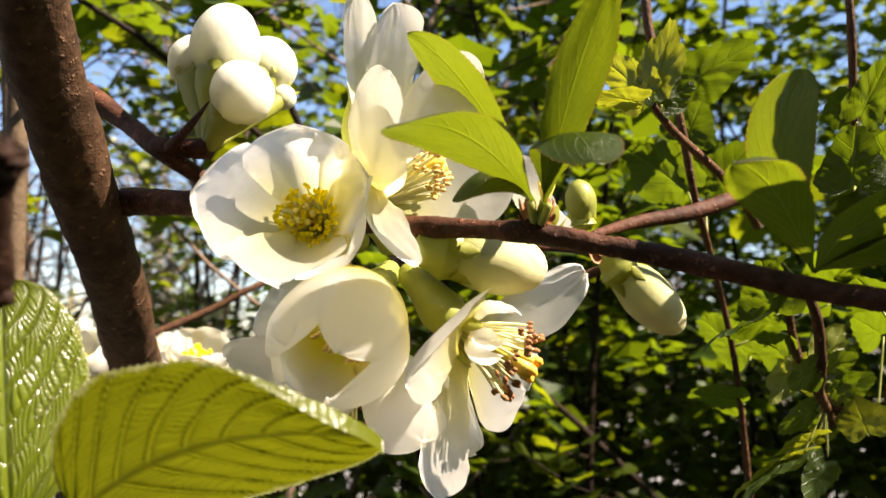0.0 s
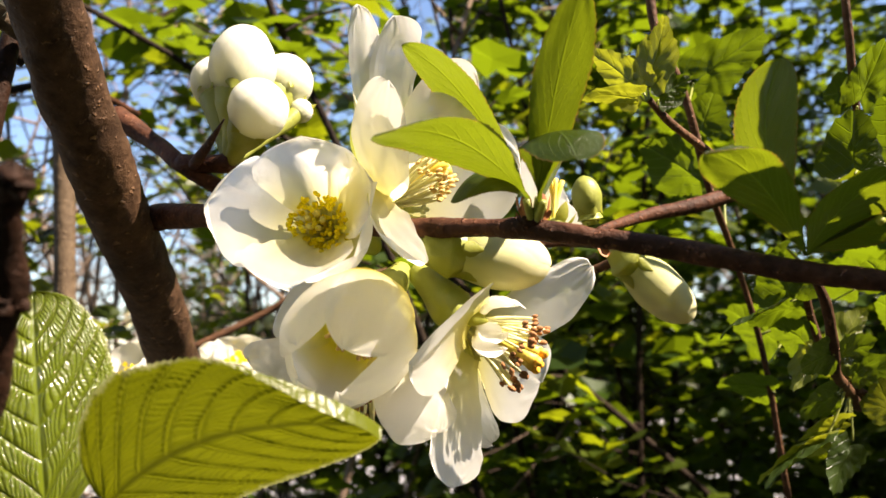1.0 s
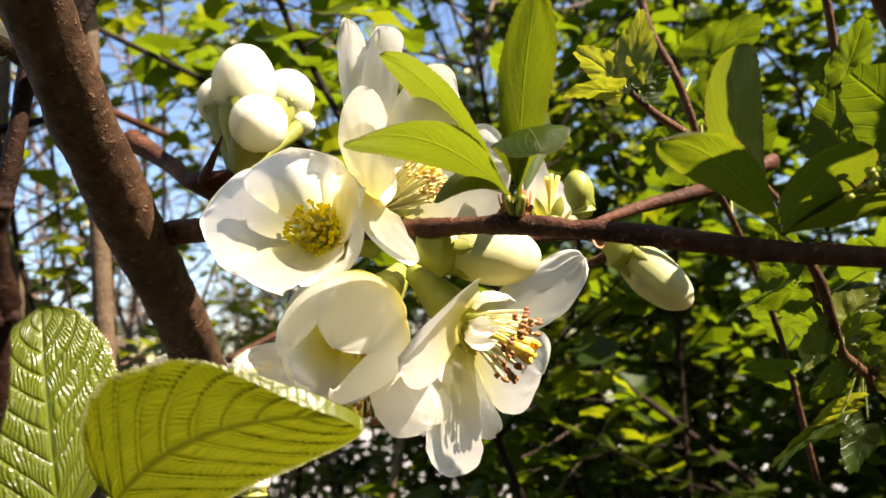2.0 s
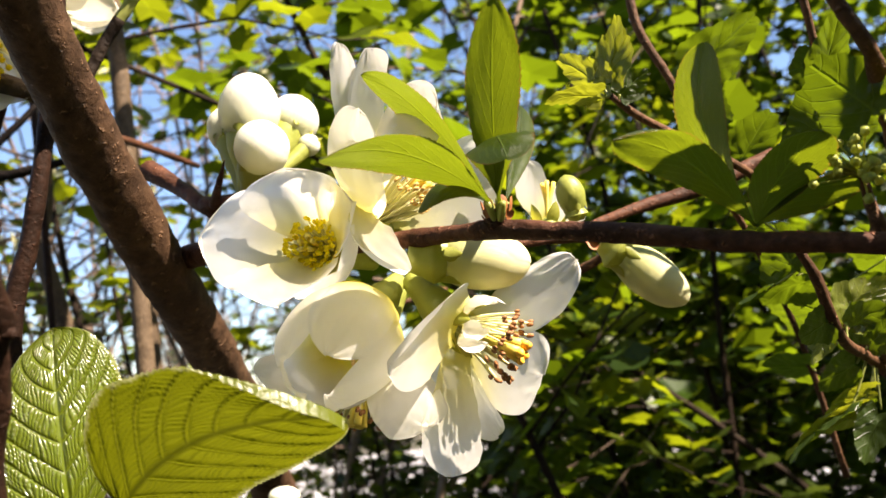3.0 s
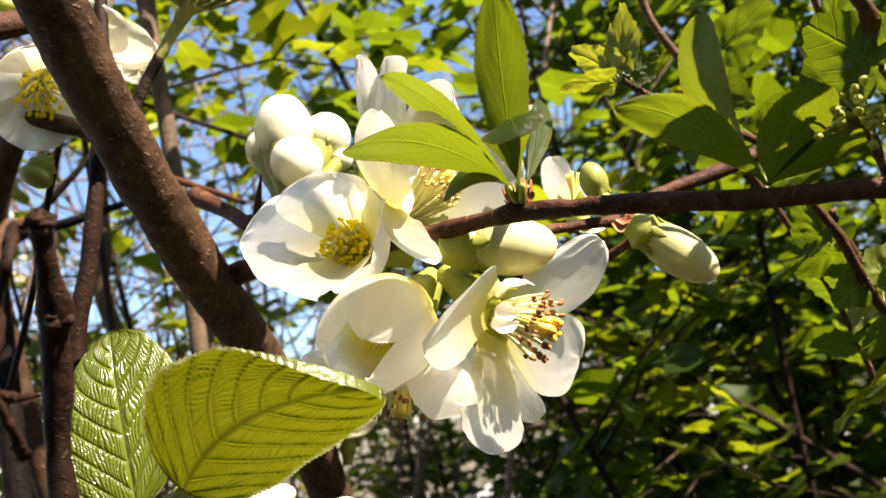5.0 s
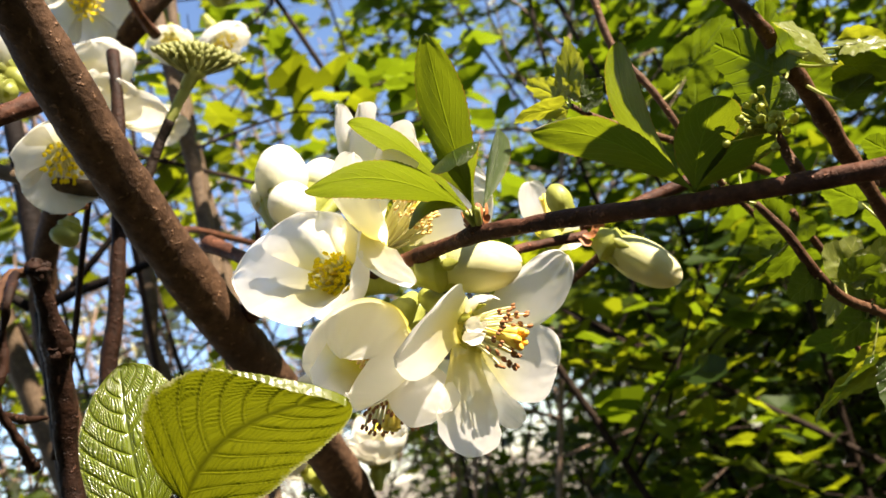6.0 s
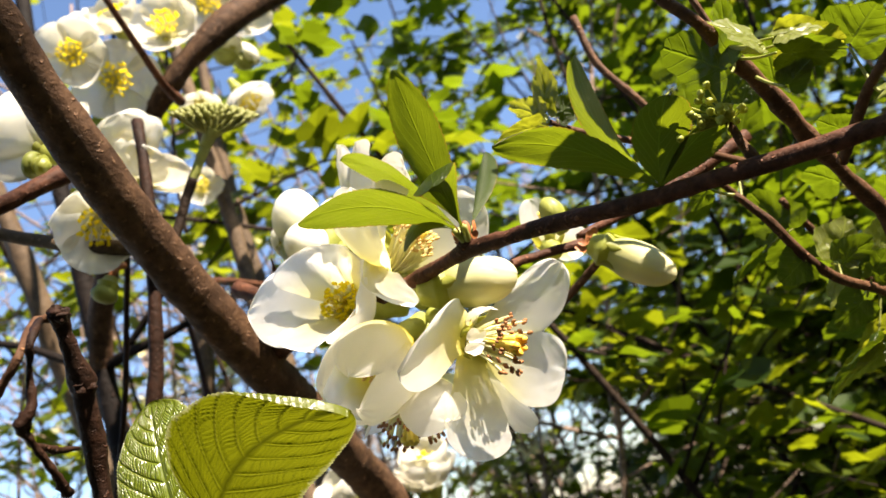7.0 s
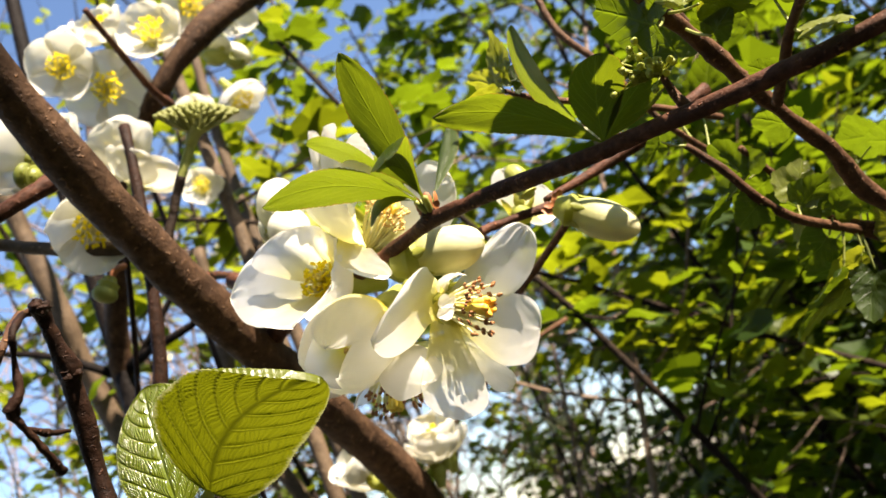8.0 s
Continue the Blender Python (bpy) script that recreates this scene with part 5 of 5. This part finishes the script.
limb("stem", [(-0.42, 0.75, -0.02), (-0.40, 0.72, 0.8), (-0.4688, 0.5604, 1.5501), (-0.4627, 0.5463, 1.5912), (-0.4617, 0.5340, 1.6403), (-0.4660, 0.5248, 1.6932), (-0.4649, 0.5046, 1.7598)], [0.010, 0.010, 0.010, 0.0105, 0.010, 0.009, 0.008], TAN_BARK, quince, "pale tan stem behind the dark trunk", 12)
limb("stem", [(-0.22, 0.80, -0.02), (-0.22, 0.78, 0.8), (-0.3289, 0.5853, 1.4577), (-0.3214, 0.5795, 1.4956), (-0.3185, 0.5795, 1.5364), (-0.3150, 0.5789, 1.6005)], [0.007, 0.007, 0.0065, 0.0065, 0.006, 0.005], TAN_BARK, quince, "pale tan stem behind", 10)
# flowers low behind the stem
round_flower((-0.0869, 0.4653, 1.3296), (0.2, -0.2, 0.9), 0.040, BACK, 23, 0.6)
round_flower((-0.1131, 0.4282, 1.3251), (-0.2, -0.3, 0.8), 0.040, BACK, 24, 0.6)
round_flower((-0.0927, 0.3847, 1.3277), (-0.2, -0.6, 0.7), 0.036, BACK, 25, 0.5)
round_flower((-0.0607, 0.4076, 1.3281), (0.2, -0.4, 0.8), 0.038, BACK, 27, 0.5)
round_flower((-0.0640, 0.4050, 1.3215), (0.2, -0.1, 0.9), 0.042, BACK, 26, 0.62)
bud((-0.0695, 0.3364, 1.2950), (-0.0716, 0.3364, 1.3090), 0.010, "white bud low behind the leaf", 0.35, seed=13.0)
bud((-0.0456, 0.3473, 1.2898), (-0.0453, 0.3484, 1.2996), 0.006, "small white bud low behind the leaf", 0.35, seed=14.0)
limb("twig", [(-0.1290, 0.5216, 1.3429), (-0.0918, 0.5342, 1.3611), (-0.0643, 0.5409, 1.3765), (-0.0185, 0.5691, 1.3893)], [0.0022, 0.0021, 0.002, 0.0016], SHOOT_BARK)

# ---- currant shoots beside the blossom ----
shoots = thing("young_currant_shrub", (0.34, 0.42, 0.0), "young currant shrub with bright lobed leaves", "shrub")


def cleaf(base, tip, width, face=(0.05, 0.45, 0.9), material=None, lobes=3, seed=0.0, label="", fold=0.25):
    bm = bmesh.new()
    lobed_leaf(bm, base, tip, face, width, lobes, seed, 0.15, fold)
    return part("leaf", bm, material or CURRANT_LEAF, shoots, label)


LINES = []


def shoot_stem(points, radii, material, label="", segs=9, rough=0.14):
    LINES.extend(smooth_path(points, 8))
    return limb("stem", points, radii, material, shoots, label, segs, rough)


CUR = SHOOT_BARK
shoot_stem([(0.34, 0.42, -0.02), (0.33, 0.38, 0.7), (0.28, 0.33, 1.2), (0.1695, 0.2854, 1.3266), (0.1636, 0.2656, 1.3424), (0.1540, 0.2360, 1.3590), (0.1496, 0.2216, 1.3690), (0.1443, 0.2085, 1.3787), (0.1402, 0.1988, 1.3859), (0.1347, 0.1943, 1.3947), (0.1295, 0.1896, 1.4025)], [0.006, 0.005, 0.0036, 0.0026, 0.0022, 0.0024, 0.0022, 0.0017, 0.0015, 0.0012, 0.001], CUR, "knotted brown currant stem", 14, 0.5)
shoot_stem([(0.1692, 0.3265, 1.3193), (0.1589, 0.3067, 1.3260), (0.1469, 0.2816, 1.3322), (0.1410, 0.2655, 1.3393), (0.1368, 0.2565, 1.3497), (0.1318, 0.2512, 1.3587)], [0.0018, 0.0016, 0.0015, 0.0015, 0.0013, 0.0010], CUR)
shoot_stem([(0.1570, 0.2292, 1.3500), (0.1614, 0.2216, 1.3539), (0.1664, 0.2114, 1.3582), (0.1721, 0.2013, 1.3608), (0.1777, 0.1937, 1.3644), (0.1835, 0.1908, 1.3689)], [0.0014, 0.0013, 0.0012, 0.0011, 0.0010, 0.0009], CUR)
shoot_stem([(0.1061, 0.2962, 1.4562), (0.1074, 0.2959, 1.4350), (0.1156, 0.3004, 1.4157), (0.1242, 0.3128, 1.3888), (0.1349, 0.3330, 1.3714), (0.1503, 0.3609, 1.3374), (0.1651, 0.3921, 1.2799)], [0.0014, 0.0014, 0.0013, 0.0012, 0.0011, 0.0011, 0.0013], SHOOT_BARK, "thin reddish shoot")
shoot_stem([(0.1420, 0.2447, 1.4293), (0.1434, 0.2470, 1.4165), (0.1459, 0.2529, 1.4020), (0.1500, 0.2604, 1.3870)], [0.0009, 0.0010, 0.0010, 0.0008], SHOOT_BARK, "thin reddish shoot")
shoot_stem([(0.0947, 0.2382, 1.3970), (0.0999, 0.2443, 1.3934), (0.1134, 0.2580, 1.3871), (0.1260, 0.2761, 1.3833), (0.1416, 0.3088, 1.3795)], [0.0008, 0.0010, 0.0011, 0.0012, 0.0014], CUR)
shoot_stem([(0.1428, 0.2889, 1.3610), (0.1486, 0.3033, 1.3487), (0.1536, 0.3066, 1.3355), (0.1640, 0.3125, 1.3253), (0.1891, 0.3218, 1.3145)], [0.0011, 0.0012, 0.0013, 0.0014, 0.0016], CUR)
shoot_stem([(0.1381, 0.2080, 1.3637), (0.1385, 0.2087, 1.3585), (0.1393, 0.2088, 1.3545), (0.1397, 0.2118, 1.3515)], [0.0008, 0.0011, 0.0015, 0.0018], CUR)

rng = random.Random(5)
for k, (base, tip, width, face, kind) in enumerate((
    ((0.0941, 0.2381, 1.3978), (0.0995, 0.2372, 1.4158), 0.010, (0.5, 0.7, 0.3), 2),
    ((0.0941, 0.2381, 1.3976), (0.0791, 0.2345, 1.3978), 0.009, (0.0, 0.3, 0.9), 2),
    ((0.0947, 0.2380, 1.3976), (0.0847, 0.2474, 1.4112), 0.012, (0.2, 0.8, 0.5), 2),
    ((0.0962, 0.2390, 1.3966), (0.1043, 0.2406, 1.4023), 0.008, (0.2, 0.8, 0.5), 1),
    ((0.1255, 0.3295, 1.4088), (0.1301, 0.3246, 1.4228), 0.019, (0.1, 0.9, 0.3), 1),
    ((0.1236, 0.3355, 1.4279), (0.1477, 0.3234, 1.4425), 0.020, (0.2, 0.8, 0.5), 0),
    ((0.1295, 0.3318, 1.3921), (0.1076, 0.3334, 1.4096), 0.022, (0.1, 0.7, 0.7), 0),
    ((0.1339, 0.3411, 1.3917), (0.1489, 0.3324, 1.4115), 0.022, (0.1, 0.8, 0.5), 0),
    ((0.1418, 0.2459, 1.3774), (0.1407, 0.2429, 1.3935), 0.017, (0.0, 0.9, 0.2), 0),
    ((0.1462, 0.2532, 1.4007), (0.1386, 0.2534, 1.4000), 0.010, (0.1, 0.8, 0.5), 0),
    ((0.1451, 0.2519, 1.3948), (0.1507, 0.2445, 1.4102), 0.010, (0.4, 0.8, 0.3), 1),
    ((0.1530, 0.2598, 1.3827), (0.1559, 0.2497, 1.3956), 0.016, (0.1, 0.9, 0.3), 1),
    ((0.1483, 0.3001, 1.3519), (0.1314, 0.3061, 1.3469), 0.020, (0.1, 0.4, 0.9), 0),
    ((0.1501, 0.3080, 1.3388), (0.1400, 0.3117, 1.3471), 0.016, (0.1, 0.6, 0.8), 0),
    ((0.1615, 0.3196, 1.3386), (0.1712, 0.3209, 1.3500), 0.014, (0.1, 0.6, 0.7), 2),
    ((0.1517, 0.3075, 1.3421), (0.1434, 0.3045, 1.3257), 0.012, (0.5, 0.2, 0.8), 2),
    ((0.1649, 0.3124, 1.3287), (0.1545, 0.3114, 1.3320), 0.014, (0.1, 0.4, 0.9), 2),
    ((0.1648, 0.3123, 1.3279), (0.1742, 0.3084, 1.3357), 0.015, (0.1, 0.6, 0.7), 1),
    ((0.1607, 0.3077, 1.3175), (0.1436, 0.3084, 1.3123), 0.013, (0.1, 0.5, 0.9), 2),
    ((0.1576, 0.3085, 1.3125), (0.1294, 0.3033, 1.3032), 0.017, (0.1, 0.5, 0.9), 2),
    ((0.1604, 0.3073, 1.3127), (0.1501, 0.3036, 1.2972), 0.016, (0.3, 0.5, 0.8), 0),
    ((0.1722, 0.3079, 1.3160), (0.1690, 0.3105, 1.3289), 0.014, (0.1, 0.6, 0.8), 2),
    ((0.1582, 0.3680, 1.3208), (0.1375, 0.3746, 1.3263), 0.024, (0.1, 0.5, 0.9), 0),
    ((0.1640, 0.3774, 1.3370), (0.1448, 0.3834, 1.3541), 0.024, (0.1, 0.6, 0.7), 0),
    ((0.1860, 0.3579, 1.3578), (0.1723, 0.3631, 1.3662), 0.024, (0.1, 0.5, 0.8), 0),
    ((0.1869, 0.3247, 1.3458), (0.1784, 0.3286, 1.3530), 0.022, (0.1, 0.5, 0.8), 0),
    ((0.1441, 0.2052, 1.3714), (0.1324, 0.2066, 1.3866), 0.019, (0.1, 0.7, 0.6), 1),
    ((0.1507, 0.1966, 1.3712), (0.1433, 0.1911, 1.3807), 0.011, (0.48, -0.62, 0.60), 2),
    ((0.1519, 0.1970, 1.3728), (0.1625, 0.1984, 1.3709), 0.009, (0.48, -0.62, 0.60), 2),
    ((0.1520, 0.2022, 1.3734), (0.1662, 0.2055, 1.3687), 0.013, (0.0, 0.6, 0.7), 2),
    ((0.1510, 0.1968, 1.3708), (0.1461, 0.1951, 1.3723), 0.006, (0.48, -0.62, 0.60), 2),
    ((0.1511, 0.2078, 1.3648), (0.1582, 0.2035, 1.3671), 0.007, (0.1, 0.8, 0.5), 1),
    ((0.1513, 0.2028, 1.3721), (0.1656, 0.2035, 1.3657), 0.010, (0.2, 0.7, 0.7), 1),
    ((0.1660, 0.2121, 1.3682), (0.1748, 0.2069, 1.3733), 0.016, (0.0, 0.8, 0.4), 1),
    ((0.1666, 0.2099, 1.3563), (0.1784, 0.2084, 1.3531), 0.010, (0.40, -0.60, 0.66), 2),
    ((0.1610, 0.2239, 1.3533), (0.1556, 0.2202, 1.3593), 0.009, (0.1, 0.5, 0.8), 1),
    ((0.1710, 0.1968, 1.3618), (0.1826, 0.1858, 1.3544), 0.020, (0.40, -0.55, 0.70), 0),
    ((0.1729, 0.2067, 1.3605), (0.1797, 0.2008, 1.3592), 0.010, (0.1, 0.6, 0.7), 1),
    ((0.1595, 0.2720, 1.3533), (0.1507, 0.2657, 1.3613), 0.014, (0.1, 0.4, 0.9), 0),
    ((0.1485, 0.2861, 1.3359), (0.1565, 0.2886, 1.3485), 0.016, (0.1, 0.6, 0.7), 2),
    ((0.1478, 0.2863, 1.3344), (0.1603, 0.2897, 1.3405), 0.016, (0.1, 0.7, 0.7), 0),
    ((0.1420, 0.2657, 1.3380), (0.1326, 0.2663, 1.3344), 0.014, (0.2, 0.6, 0.7), 0),
    ((0.1334, 0.2942, 1.3496), (0.1186, 0.2897, 1.3436), 0.010, (0.0, 0.2, 0.9), 1),
    ((0.1408, 0.2941, 1.3502), (0.1360, 0.2903, 1.3675), 0.018, (0.1, 0.6, 0.7), 0),
    ((0.1529, 0.3030, 1.3141), (0.1292, 0.2938, 1.3020), 0.015, (0.3, 0.3, 0.9), 1),
    ((0.1553, 0.2966, 1.3290), (0.1632, 0.2950, 1.3365), 0.014, (0.1, 0.6, 0.7), 1),
    ((0.1539, 0.2970, 1.3259), (0.1413, 0.2981, 1.3201), 0.018, (0.2, 0.5, 0.8), 0),
    ((0.1274, 0.2499, 1.3631), (0.1197, 0.2484, 1.3594), 0.010, (0.1, 0.4, 0.9), 0),
)):
    cleaf(base, tip, width, face, (CURRANT_LEAF, CURRANT_LEAF, YELLOW_LEAF)[kind], 5 if k % 3 == 0 else 3, k * 1.3)
    near = min(LINES, key=lambda q: (q - Vector(base)).length)
    stalk(near, Vector(base) + (Vector(tip) - Vector(base)) * 0.1, 0.00036, shoots)

# unseen end of the shoot, added overhead so its leaves shade the quince leaves
shoot_stem([(0.1835, 0.1908, 1.3689), (0.200, 0.195, 1.440), (0.182, 0.186, 1.448), (0.160, 0.184, 1.446)], [0.0009, 0.0009, 0.0008, 0.0005], CUR)
for k, (x, y, z) in enumerate(((0.160, 0.188, 1.440), (0.180, 0.180, 1.449), (0.172, 0.186, 1.434))):
    cleaf((x + 0.01, y, z - 0.003), (x - 0.010, y - 0.004, z + 0.005), 0.016, (0.6, -0.1, 0.7), None, 5, k * 2.1)

# green flower racemes among the leaves
for k in range(34):
    q = Vector((0.1352, 0.2033, 1.3650)) + Vector((rng.gauss(0, 0.0032), rng.gauss(0, 0.0025), rng.gauss(0, 0.0022)))
    bm = bmesh.new()
    egg(bm, q, (rng.gauss(0, 1), rng.gauss(0, 1), 1), 0.0020, 0.0009, 1.0, 7, 5, 0.5, k)
    tube(bm, [q, q.lerp(Vector((0.1381, 0.2080, 1.3637)), 0.6), (0.1381, 0.2080, 1.3637)], [0.0002, 0.0002, 0.0003], 5, 2)
    part("flower_bud", bm, RACEME, shoots)
